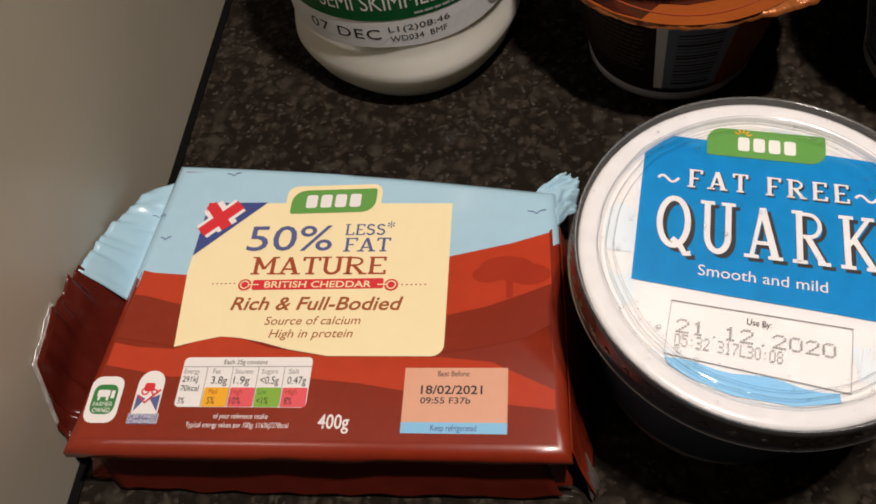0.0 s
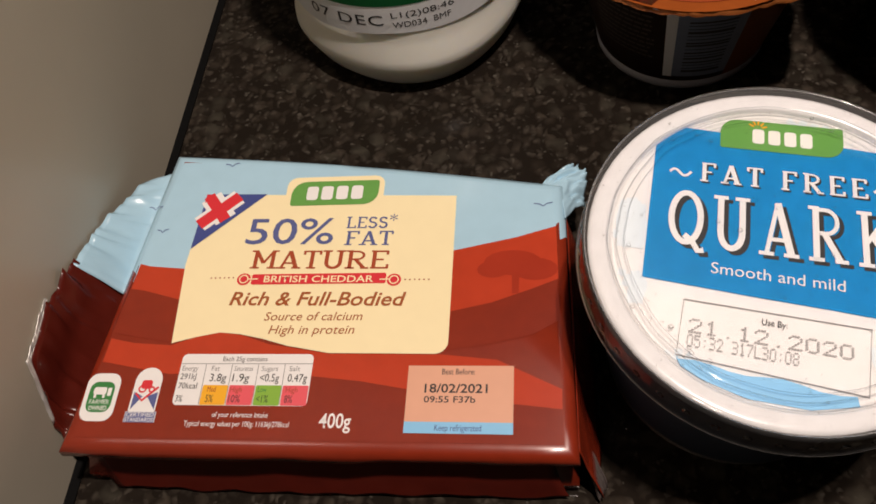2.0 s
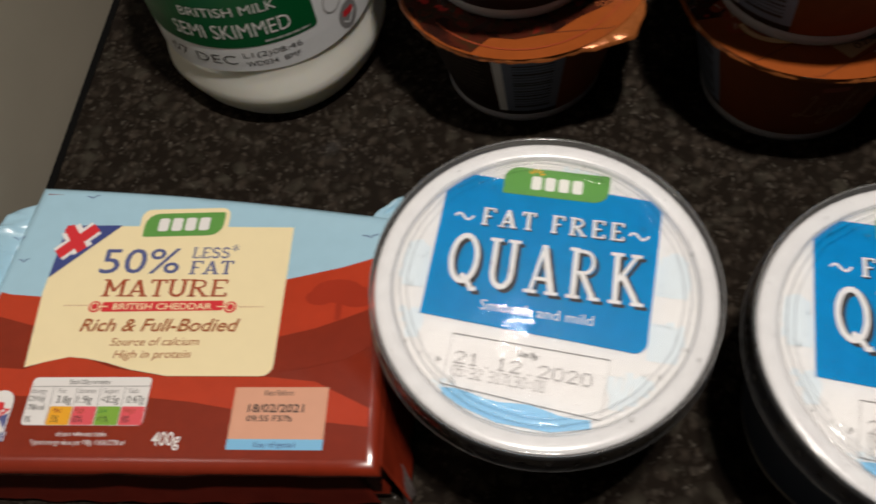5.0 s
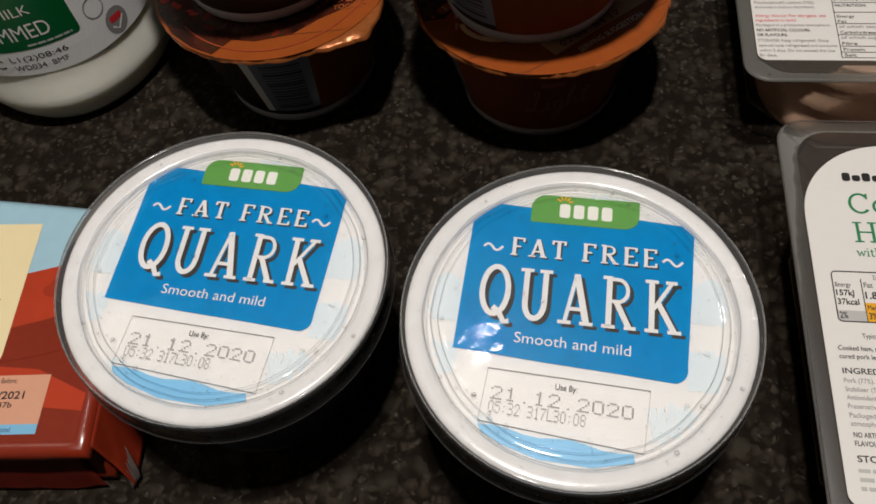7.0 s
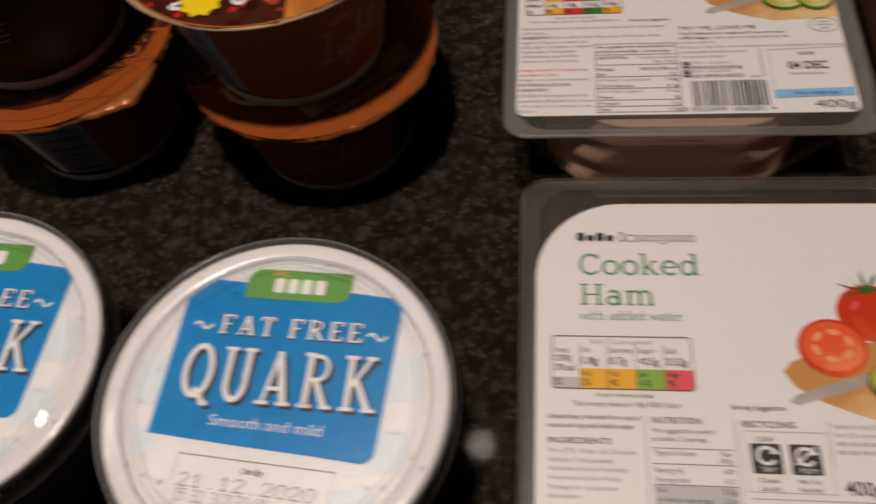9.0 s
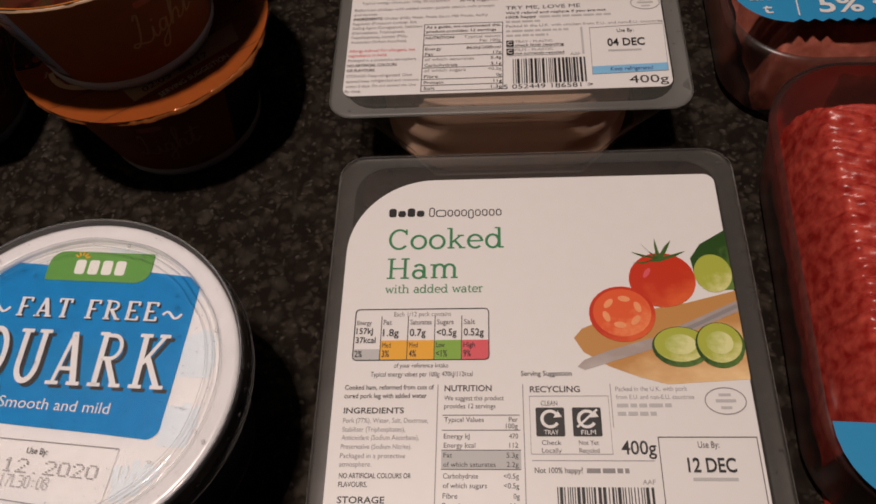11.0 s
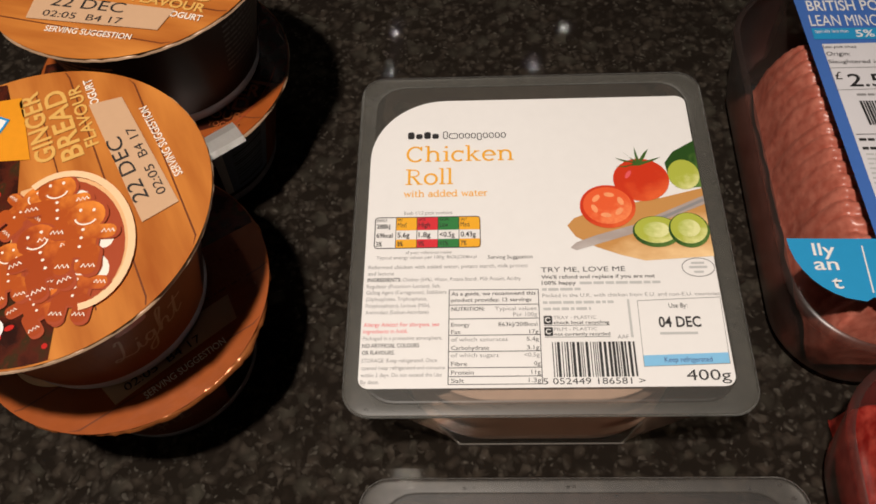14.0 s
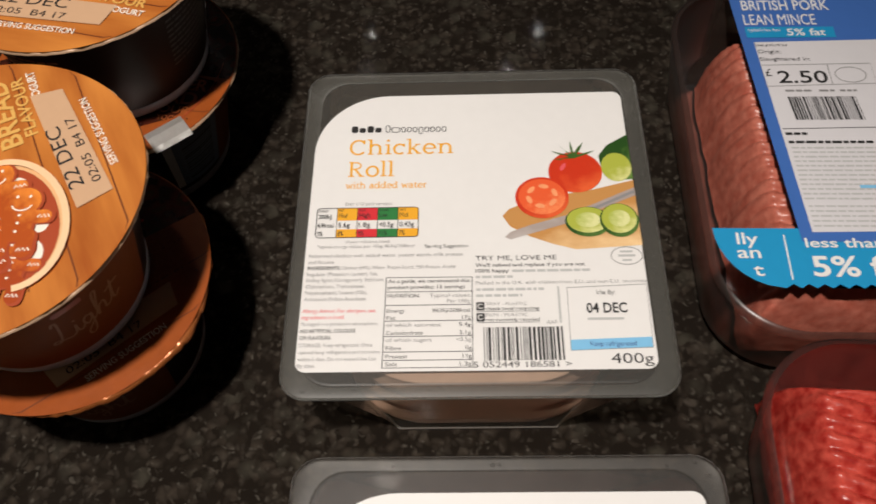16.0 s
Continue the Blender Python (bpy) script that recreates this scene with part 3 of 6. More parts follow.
def script_word(x, y, height, width, parent, mat, lift, weight=0.05, rot=0.0, wrap=None):
    """The word Light in a flowing thin script."""
    paths = ([(0.30, 0.86), (0.36, 1.0), (0.41, 0.94), (0.34, 0.6), (0.24, 0.24), (0.12, 0.04), (0.02, 0.08), (0.08, 0.17), (0.24, 0.08), (0.40, 0.02), (0.52, 0.12), (0.60, 0.42), (0.57, 0.14), (0.63, 0.04), (0.72, 0.16)],
             [(0.92, 0.38), (0.82, 0.43), (0.74, 0.25), (0.79, 0.08), (0.90, 0.2), (0.95, 0.42), (0.90, 0.0), (0.80, -0.38), (0.67, -0.42), (0.68, -0.24), (0.90, 0.02), (1.04, 0.2), (1.20, 0.74), (1.27, 0.99), (1.19, 1.0), (1.11, 0.6), (1.05, 0.04), (1.14, 0.34), (1.25, 0.42), (1.28, 0.28), (1.25, 0.08), (1.34, 0.06), (1.44, 0.2), (1.58, 0.82), (1.49, 0.2), (1.52, 0.04), (1.66, 0.16)],
             [(1.38, 0.60), (1.54, 0.64), (1.74, 0.62)], [(0.63, 0.58), (0.65, 0.64)])
    c, s = math.cos(radians(rot)), math.sin(radians(rot))
    k = width / 1.74
    shapes = []
    for pts in paths:
        fine = []
        for i in range(len(pts) - 1):
            p0, p1, p2, p3 = pts[max(i - 1, 0)], pts[i], pts[i + 1], pts[min(i + 2, len(pts) - 1)]
            for j in range(5):
                f = j / 5
                fine.append(tuple(0.5 * (2 * b + (d - a) * f + (2 * a - 5 * b + 4 * d - e) * f * f + (3 * b - a - 3 * d + e) * f ** 3) for a, b, d, e in zip(p0, p1, p2, p3)))
        fine.append(pts[-1])
        place = [(x + u * k * c - v * height * s, y + u * k * s + v * height * c) for u, v in fine]
        shapes += stroke(place, weight * height)
    return part("lettering", flat(shapes, lift, wrap), mat, parent, "flowing thin script lettering")


def slab_text(words, x, y, height, width, parent, mat, lift=0.3, skew=0.0, rot=0.0, dx=0.0, dy=0.0, name="lettering", label="", weight=1.0, narrow=1.0):
    total = sum(slab(c)[1] for c in words)
    k = width / total
    c, s = math.cos(radians(rot)), math.sin(radians(rot))
    shapes, at = [], 0.0
    for chx in words:
        strokes, w = slab(chx)
        for pts, wt in strokes:
            for quad in stroke([(w / 2 + (px - w / 2) * narrow, py) for px, py in pts], wt * weight):
                out = []
                for px, py in quad:
                    u, v = (at + px) * k + skew * py * height + dx, py * height + dy
                    out.append((x + u * c - v * s, y + u * s + v * c))
                shapes.append(out)
        at += w
    bm = bmesh.new()
    for i, pts in enumerate(shapes):
        z = (lift + 0.004 * (i % 7)) * MM
        f = bm.faces.new([bm.verts.new((px * MM, py * MM, z)) for px, py in pts])
    bmesh.ops.recalc_face_normals(bm, faces=bm.faces[:])
    for f in bm.faces:
        if f.normal.z < 0:
            f.normal_flip()
    return part(name, bm, mat, parent, label)


def lathe(profile, n=72, dent=None):
    """A turned shell from (radius, height) pairs in mm; dent(angle, r, z) may push a point."""
    bm = bmesh.new()
    rings = []
    for r, z in profile:
        if r < 0.01:
            rings.append([bm.verts.new((0, 0, z * MM))])
            continue
        ring = []
        for i in range(n):
            a = 2 * math.pi * i / n
            rr, zz = dent(a, r, z) if dent else (r, z)
            ring.append(bm.verts.new((rr * MM * math.cos(a), rr * MM * math.sin(a), zz * MM)))
        rings.append(ring)
    for a, b in zip(rings, rings[1:]):
        for i in range(n):
            j = (i + 1) % n
            if len(a) == 1 and len(b) == 1:
                continue
            if len(a) == 1:
                bm.faces.new((a[0], b[i], b[j]))
            elif len(b) == 1:
                bm.faces.new((a[i], a[j], b[0]))
            else:
                bm.faces.new((a[i], a[j], b[j], b[i]))
    bmesh.ops.recalc_face_normals(bm, faces=bm.faces[:])
    return bm


def loft(sections, close_top=True, close_bottom=True):
    """A skin over outlines of equal length: (points in mm, height in mm or a function of x, y)."""
    bm = bmesh.new()
    rings = [[bm.verts.new((x * MM, y * MM, (z(x, y) if callable(z) else z) * MM)) for x, y in pts] for pts, z in sections]
    n = len(rings[0])
    for a, b in zip(rings, rings[1:]):
        for i in range(n):
            j = (i + 1) % n
            bm.faces.new((a[i], a[j], b[j], b[i]))
    if close_bottom:
        bm.faces.new(rings[0][::-1])
    if close_top:
        bm.faces.new(rings[-1])
    bmesh.ops.recalc_face_normals(bm, faces=bm.faces[:])
    return bm


def box(x0, y0, z0, x1, y1, z1, bevel=0.0):
    bm = bmesh.new()
    bmesh.ops.create_cube(bm, size=1)
    for v in bm.verts:
        v.co = ((v.co.x + 0.5) * (x1 - x0) + x0, (v.co.y + 0.5) * (y1 - y0) + y0, (v.co.z + 0.5) * (z1 - z0) + z0)
    if bevel:
        bmesh.ops.bevel(bm, geom=bm.edges[:], offset=bevel, segments=3, affect="EDGES", profile=0.5)
    return bm


# ---- the setting: worktop, side wall, room ----
SIDE = pose(-0.1715, 0.0, 0, 0, 0, 7.5)
top = link_mesh("worktop", box(0.0035, -0.22, -0.03, 1.6, 1.12, 0.0, 0.002), GRANITE)
top.matrix_basis = SIDE
tagged(top, "polished black granite worktop with brown and grey flecks", "worktop", kind="structure")
seal = link_mesh("trim", box(0.0, -0.22, -0.03, 0.0035, 1.12, -0.001), SEAL)
seal.matrix_basis = SIDE
tagged(seal, "black sealed joint between worktop and wall", "trim", kind="structure")
for name, b, mat in (("wall_west", (-0.1, -1.6, -0.9, 0.0, 1.2, 1.5), WALL), ("wall_north", (0.0, 1.12, -0.9, 3.0, 1.22, 1.5), ROOM), ("wall_south", (0.0, -1.7, -0.9, 3.0, -1.6, 1.5), ROOM), ("wall_east", (3.0, -1.7, -0.9, 3.1, 1.22, 1.5), ROOM), ("ceiling", (-0.1, -1.7, 1.5, 3.1, 1.22, 1.6), CEIL), ("floor", (-0.1, -1.7, -1.0, 3.1, 1.22, -0.9), FLOOR), ("worktop_base", (0.004, -0.16, -0.9, 1.6, 1.119, -0.031), ROOM)):
    ob = link_mesh(name, box(*b), mat)
    ob.matrix_basis = SIDE
    tagged(ob, {"wall_west": "satin beige painted side wall beside the worktop"}.get(name, "plain painted " + name.replace("_", " ")), name.split("_")[0], kind="structure")


# ---- tubs of quark ----
def quark_tub(m, label):
    tub = thing("quark_tub", label, "dairy tub", m, "quark tubs")
    wobble = lambda a, r, z: (r, z + 0.22 * noise.noise(Vector((3 * math.cos(a), 3 * math.sin(a), r * 0.3))))
    part("pot", lathe([(0, 0.4), (36, 0), (37.5, 1.0), (42.6, 52), (42.8, 61.4), (47.6, 62.6), (48.2, 63.6), (47.9, 64.4), (46.9, 64.7), (43.9, 64.5), (43.2, 64.1), (42.8, 63.4), (42.7, 62.0), (42, 60), (0, 59.5)]), RIMWHITE, tub, "white plastic pot with a broad white rim", True)
    # Side print carries the skirt's shadow in its dark colour.
    part("side_print", lathe([(37.9, 5), (42.5, 51)], 72, lambda a, r, z: (r + 0.25, z)), TUBSHADE, tub, "blue printed pot side, darkened as the lid's shadow", True)
    bm = lathe([(0, 62.9), (42.8, 62.9)], 60)
    disc = part("seal_disc", bm, DISCWHITE, tub, "white printed paper disc")
    rng = random.Random(5)
    pale = []
    for cx, cy, n, w, h in ((36, 8, 6, 9, 13), (35, -12, 7, 10, 12), (27, -28, 6, 12, 10), (-37, 2, 6, 8, 14), (-36, -16, 5, 9, 9), (-24, -34, 4, 9, 5), (10, 39.5, 5, 14, 3), (-26, 36, 4, 9, 4)):
        for i in range(n):
            x0 = cx - w / 2 + w * i / n
            pale += stroke([(x0 + 0.5 * math.sin(k * 1.1 + i), cy - h / 2 + h * k / 6 * rng.uniform(0.85, 1.1)) for k in range(7)], rng.uniform(1.4, 2.4))
    pale = [q for q in pale if all(math.hypot(*p) < 42 for p in q)]
    part("pale_pattern", flat(pale, 63.0), FAINT, disc, "faint pale blue brush marks")
    panel = [(-32.5, 29.5)] + oval(-29.3, 32.0, 3, 3, 6, 170, 80) + [(-12, 34.2), (8, 33.8), (24, 32.6), (31.6, 32.0), (31.0, 16), (30.2, 0), (29.6, -11)] + oval(25.6, -12.6, 4, 4, 6, 0, -80) + [(12, -15.6), (-8, -14.6), (-33.4, -13.0), (-33.0, 8)]
    part("name_panel", flat([panel], 63.15), BLUE, disc, "bright blue printed panel")
    logo = rrect(-15.8, 29.4, 15.8, 39.2, 3, 5, (0.6, 4.5, 0.6, 4.5))
    part("brand_patch", flat([logo], 63.3), GREEN, disc, "green leaf-shaped patch")
    part("brand_mark", flat([rrect(-7.5 + i * 4.1, 31.6, -4.4 + i * 4.1, 36.4, 0.8, 3) for i in range(4)], 63.4), WHITE, disc, "plain white mark")
    part("brand_rays", flat([q for a in range(20, 180, 32) for q in stroke([(-6.2 + 1.2 * math.cos(radians(a)), 36.6 + 1.2 * math.sin(radians(a))), (-6.2 + 2.6 * math.cos(radians(a)), 36.6 + 2.6 * math.sin(radians(a)))], 0.5)], 63.45), AMBER, disc, "small orange rays")
    slab_text("FAT FREE", -21.2, 17.4, 6.2, 43, disc, WHITE, 63.45, weight=1.0, narrow=0.8)
    slab_text("FAT FREE", -21.2, 17.4, 6.2, 43, disc, BLACK, 63.3, dx=0.5, dy=-0.4, weight=1.0, narrow=0.8)
    for x0 in (-28.5, 22.6):
        part("flourish", flat(stroke([(x0 + i * 0.56, 19.6 + 1.0 * math.sin(i * 0.68)) for i in range(11)], 0.75), 63.4), WHITE, disc)
    slab_text("QUARK", -29.2, -2.9, 16.6, 58, disc, WHITE, 63.5, weight=0.82, narrow=0.8)
    slab_text("QUARK", -29.2, -2.9, 16.6, 58, disc, BLACK, 63.3, dx=1.2, dy=-0.9, weight=0.82, narrow=0.8)
    text("Smooth and mild", -17.0, -9.6, 3.3, disc, WHITE, 63.4, width=31.5, rot=-1.2)
    frame_lines = stroke([(-23, -17.8), (20, -19.4), (18.6, -36.4), (-24.2, -32.6)], 0.3, True)
    part("date_frame", flat(frame_lines, 63.3), GREY, disc)
    text("Use By:", -4.8, -21.9, 1.8, disc, BLACK, 63.35, width=5.8, rot=-2)
    dot_text("21.12.2020", -21.4, -26.2, 3.3, 37.5, disc, INKJET, 63.4, -2.2)
    dot_text("05:32 317L30:08", -21.8, -29.9, 2.9, 25.5, disc, INKJET, 63.35, -2.6)
    part("wave_band", flat([[(-24, -32.8)] + [(-24 + i * 4.0, -33.6 - 0.33 * i + 0.6 * math.sin(i * 1.3)) for i in range(11)] + [(16.5, -39.0), (6, -41.5), (-8, -41), (-18, -38), (-23, -35.4)]], 63.2), BANDBLUE, disc, "light blue wave band")
    lid = part("lid", lathe([(41.9, 63.9), (42.2, 64.6), (42.6, 65.2), (43.2, 65.4), (45.0, 65.6), (47.2, 66.2), (48.4, 66.5), (49.2, 66.2), (49.5, 65.2), (49.6, 64.2)], 120, wobble), RIMCLEAR, tub, "clear domed plastic lid rim with wet highlights", True)
    part("lid_skirt", lathe([(49.6, 64.2), (49.7, 60.0), (49.8, 57.4), (50.2, 56.9), (50.5, 56.2), (50.3, 55.5), (49.9, 55.3)], 120), SKIRT, lid, "clear lid skirt, dark against the worktop", True)
    part("lid_panel", lathe([(0, 64.25), (20, 64.22), (37, 64.16), (38.6, 64.2), (39.2, 64.4), (39.8, 64.45), (40.4, 64.4), (40.8, 64.2), (41.3, 64.16), (41.9, 63.95)], 120, wobble), CLEAR, lid, "clear lid panel with a moulded ridge", True)
    # Rings added with a grey tint to show the groove's refraction line.
    for r0, z0, w0 in ((40.6, 64.5, 0.22), (38.6, 64.4, 0.16), (42.9, 65.3, 0.2)):
        part("moulded_ring", lathe([(r0 - w0, z0), (r0, z0 + 0.2), (r0 + w0, z0)], 120, lambda a, r, z: (r + 0.6 * noise.noise(Vector((4 * math.cos(a), 4 * math.sin(a), 1))), z + 0.1 + 0.25 * noise.noise(Vector((3 * math.cos(a), 3 * math.sin(a), r * 0.3))))), GROOVETINT, lid, "thin moulded ring in the clear lid, tinted as its refraction line", True)
    for r0, z0 in ((50.3, 56.2), (49.0, 66.3)):
        part("lid_lip", lathe([(r0 - 0.2, z0 - 0.25), (r0 + 0.15, z0 - 0.15), (r0 + 0.2, z0 + 0.1), (r0 - 0.1, z0 + 0.25)], 120), LIPCLEAR, lid, "glinting edge of the clear lid", True)
    rng = random.Random(9)
    bm = bmesh.new()
    for _ in range(420):
        a, r = rng.uniform(0, 6.28), rng.choice((rng.uniform(10, 38), rng.uniform(34, 41), rng.uniform(36, 47)))
        s = rng.uniform(0.08, 0.26) if rng.random() < 0.9 else rng.uniform(0.35, 0.75)
        z = 64.2 if r < 38 else 64.5 if r < 42 else 65.6
        bmesh.ops.create_icosphere(bm, subdivisions=2 if s > 0.3 else 1, radius=s * MM, matrix=Matrix.Translation((r * MM * math.cos(a), r * MM * math.sin(a), z * MM)) @ Matrix.Diagonal((1, 1, 0.55, 1)))
    part("condensation_glints", bm, DROPLET, lid, "small clear water drops", True)
    dots = bmesh.new()
    for i in range(44):
        a = 2 * math.pi * i / 44
        bmesh.ops.create_icosphere(dots, subdivisions=1, radius=1.3 * MM, matrix=Matrix.Translation((49.7 * MM * math.cos(a), 49.7 * MM * math.sin(a), 60 * MM)) @ Matrix.Rotation(a, 4, "Z") @ Matrix.Diagonal((0.25, 1, 1, 1)))
    part("skirt_dimpling", dots, CLEAR, lid, "row of moulded dimples", True)
    return tub


quark_tub(pose(0.0186, 0.1621, 0.0012, 2.3, 3.5, 0.5), "tub of fat free quark under a clear lid, beside the cheese")
quark_tub(pose(0.1252, 0.1572, 0.0008, 2.0, 1.9, 0.3), "tub of fat free quark under a clear lid, beside the ham")


# ---- sliced meat packs ----
def salad_picture(parent, lift, dx=0.0):
    board = part("chopping_board_print", flat([[(70.5 + dx, 60.5), (73, 63.5), (80, 66.5), (90, 69), (104, 71.5), (119.2, 75.5), (119.2, 47.2), (96, 45.8), (88, 48.2), (80, 51.5), (73, 56)]], lift), BOARD, parent, "printed wooden chopping board")
    part("knife_print", flat([[(71, 51.4), (73, 50.3), (94, 57.0), (93, 60.2), (80, 56.2), (73, 53.4)], [(94, 57.4), (119.2, 68.6), (119.2, 72.2), (93.2, 60.2)]], lift + 0.08), BLADE, board, "printed grey knife")
    part("knife_line", flat(stroke([(95, 59.4), (107, 64.6), (119, 70.4)], 1.2), lift + 0.12), GREY, board)
    part("cucumber_print", flat([[(108, 82), (107.5, 87), (111, 92), (119.2, 97), (119.2, 76), (112, 75.5)]], lift + 0.1), CUCSKIN, board, "dark green cucumber end")
    part("cucumber_face", flat([oval(113.6, 81.6, 5.6, 6.6)], lift + 0.14), CUCUMBER, board, "pale green cut cucumber")
    part("tomato_print", flat([oval(98.2, 79.6, 10.0, 9.4, 30)], lift + 0.18), TOMATO, board, "ripe red tomato")
    part("tomato_shine", flat([oval(93.8, 82.0, 0.8, 2.0, 12, rot=-30)], lift + 0.2), PINKRED, board)
    star = []
    for a in (15, 60, 95, 130, 165, 200):
        ca, sa = math.cos(radians(a)), math.sin(radians(a))
        star.append([(98 - sa * 0.7, 86.5 + ca * 0.7), (98 + ca * 5.0 - sa * 0.5, 87.4 + sa * 4.4), (98 + ca * 8.6, 87.0 + sa * 6.6 + 0.9), (98 + ca * 5.0 + sa * 0.4, 86.6 + sa * 4.2), (98 + sa * 0.7, 86.5 - ca * 0.7)])
    part("stalk_print", flat(star, lift + 0.22), STALK, board, "green tomato stalk")
    half = part("cut_tomato_print", flat([oval(85.2, 68.2, 9.8, 9.2, 30)], lift + 0.25), TOMATO, board, "halved tomato")
    part("tomato_flesh", flat([oval(85.2, 68.6, 8.6, 7.9, 30)], lift + 0.28), TOMATOFLESH, half)
    seeds = [oval(85.2 + 5.0 * math.cos(radians(a)), 68.8 + 4.4 * math.sin(radians(a)), 1.9, 1.0, 10, rot=a + 90) for a in range(20, 380, 60)]
    for q in seeds:
        part("tomato_seed_pocket", flat([q], lift + 0.31), SEEDPALE, half)
    for k, (cx, cy, rx, ry) in enumerate(((101.0, 57.8, 8.2, 6.4), (112.2, 58.2, 7.0, 7.2))):
        sl = part("cucumber_slice_print", flat([oval(cx, cy - 0.5, rx, ry)], lift + 0.30 + 0.08 * k), CUCSKIN, board, "cucumber slice")
        part("slice_flesh", flat([oval(cx, cy + 0.2, rx - 0.7, ry - 0.9)], lift + 0.33 + 0.08 * k), CUCUMBER, sl)
        part("slice_heart", flat([oval(cx, cy + 0.2, rx * 0.55, ry * 0.5)], lift + 0.36 + 0.08 * k), CUCHEART, sl)


def barcode(parent, x0, y0, x1, y1, lift, seed, tilt=0.0):
    rng = random.Random(seed)
    out, x = [], x0
    while x < x1:
        w = rng.choice((0.3, 0.3, 0.6, 0.9))
        out.append([(x, y0), (min(x + w, x1), y0), (min(x + w, x1) + tilt, y1), (x + tilt, y1)])
        x += w + rng.choice((0.3, 0.35, 0.6))
    return part("barcode", flat(out, lift), BLACK, parent, "black barcode")


def meat_tray(m, label, meat, plastic, group="sliced meat packs"):
    """A clear tray with a wide flange, its meat and the film with a white label. Origin: the label's lower left corner."""
    pack = thing("meat_pack", label, "meat pack", m, group)
    up = lambda x, y: 44.2 + 0.01 * (y - 20)
    rise = lambda d: (lambda x, y: up(x, y) - d)
    rim = rrect(-5.0, -9.3, 126.0, 130.3, 9, 6)
    ring = rrect(-4.0, -8.3, 125.0, 129.3, 8, 6)
    grow = lambda kx, ky, r, n: [(60.5 + (x - 60.5) * kx, 60.8 + (y - 60.8) * ky) for x, y in rrect(-5.0, -9.5, 126.0, 131.0, r, n)]
    mid = grow(0.91, 0.93, 12, 6)

    def chamfered(kx, ky, cut):
        """An outline with cut corners, as many points as the rim."""
        hx, hy = 65.5 * kx, 70.2 * ky
        pts = []
        for sx, sy, first in ((-1, -1, 0), (1, -1, 1), (1, 1, 0), (-1, 1, 1)):
            a, b = (sx * hx, sy * (hy - cut)), (sx * (hx - cut), sy * hy)
            if first:
                a, b = b, a
            pts += [(60.5 + a[0] + (b[0] - a[0]) * i / 6, 60.8 + a[1] + (b[1] - a[1]) * i / 6) for i in range(7)]
        return pts

    base, low = chamfered(0.80, 0.925, 24), chamfered(0.845, 0.94, 22)
    body = part("tray_body", loft([(base, 0.2), (low, 14), (mid, 34), (mid, rise(2.0))], close_top=False), TRAYSIDE, pack, "clear thin plastic tray", True)
    part("base_edge", loft([(chamfered(0.80, 0.925, 24), 0.3), (chamfered(0.812, 0.932, 24), 0.6), (chamfered(0.812, 0.932, 24), 1.4), (chamfered(0.802, 0.927, 24), 1.8)], False, False), BASEEDGE, body, "glinting folded base edge", True)
    part("tray_flange", loft([(mid, rise(1.4)), (ring, rise(1.4)), (rim, rise(0.9)), (rim, rise(0.4)), (ring, up), (mid, rise(0.2))], False, False), plastic, pack, "smoky clear sealed flange", True)
    part("film", loft([(mid, rise(0.1)), ([(60.5 + (x - 60.5) * 0.99, 60.8 + (y - 60.8) * 0.99) for x, y in mid], rise(0.0))], True, False), plastic, pack, "clear lidding film")
    sections = []
    for k in range(27):
        ripple = 0.12 * (1 if k % 2 else -1)
        half = 48 + ripple + 1.2 * math.sin(k * 0.7)
        sections.append((rrect(60 - half, -2.6 - ripple, 60 + half, 118, 30, 4), 1.2 + k * 1.55))
    part("meat_slices", loft(sections), meat, pack, "stacked slices of cooked meat", True)
    # Drops added along the flange to make its small white glints.
    rng = random.Random(31)
    wet = bmesh.new()
    for _ in range(34):
        side, f = rng.randrange(3), rng.random()
        x, y = ((-3.2 + 127 * f, rng.uniform(122, 129)), (rng.uniform(121, 124.5), 130 * f), (-3.2 + 127 * f, rng.uniform(-7.5, -3)))[side]
        r = rng.uniform(0.2, 0.55)
        bmesh.ops.create_icosphere(wet, subdivisions=1, radius=r * MM, matrix=Matrix.Translation((x * MM, y * MM, up(x, y) * MM)) @ Matrix.Diagonal((1.6, 1, 0.6, 1)))
    part("condensation_glints", wet, DROPLET, pack, "small clear drops added as glints on the flange", True)
    card = part("label_card", loft([(rrect(0, 0, 119, 119, 3, 5, (3.5, 3.5, 3.5, 28)), 0.0), (rrect(0, 0, 119, 119, 3, 5, (3.5, 3.5, 3.5, 28)), 0.25)]), PAPER, pack, "white printed label with one large rounded corner")
    card.matrix_basis = pose(0, 0, (44.2 - 0.2 + 0.25) * MM, math.degrees(math.atan(0.01)), 0, 0)
    return pack, card


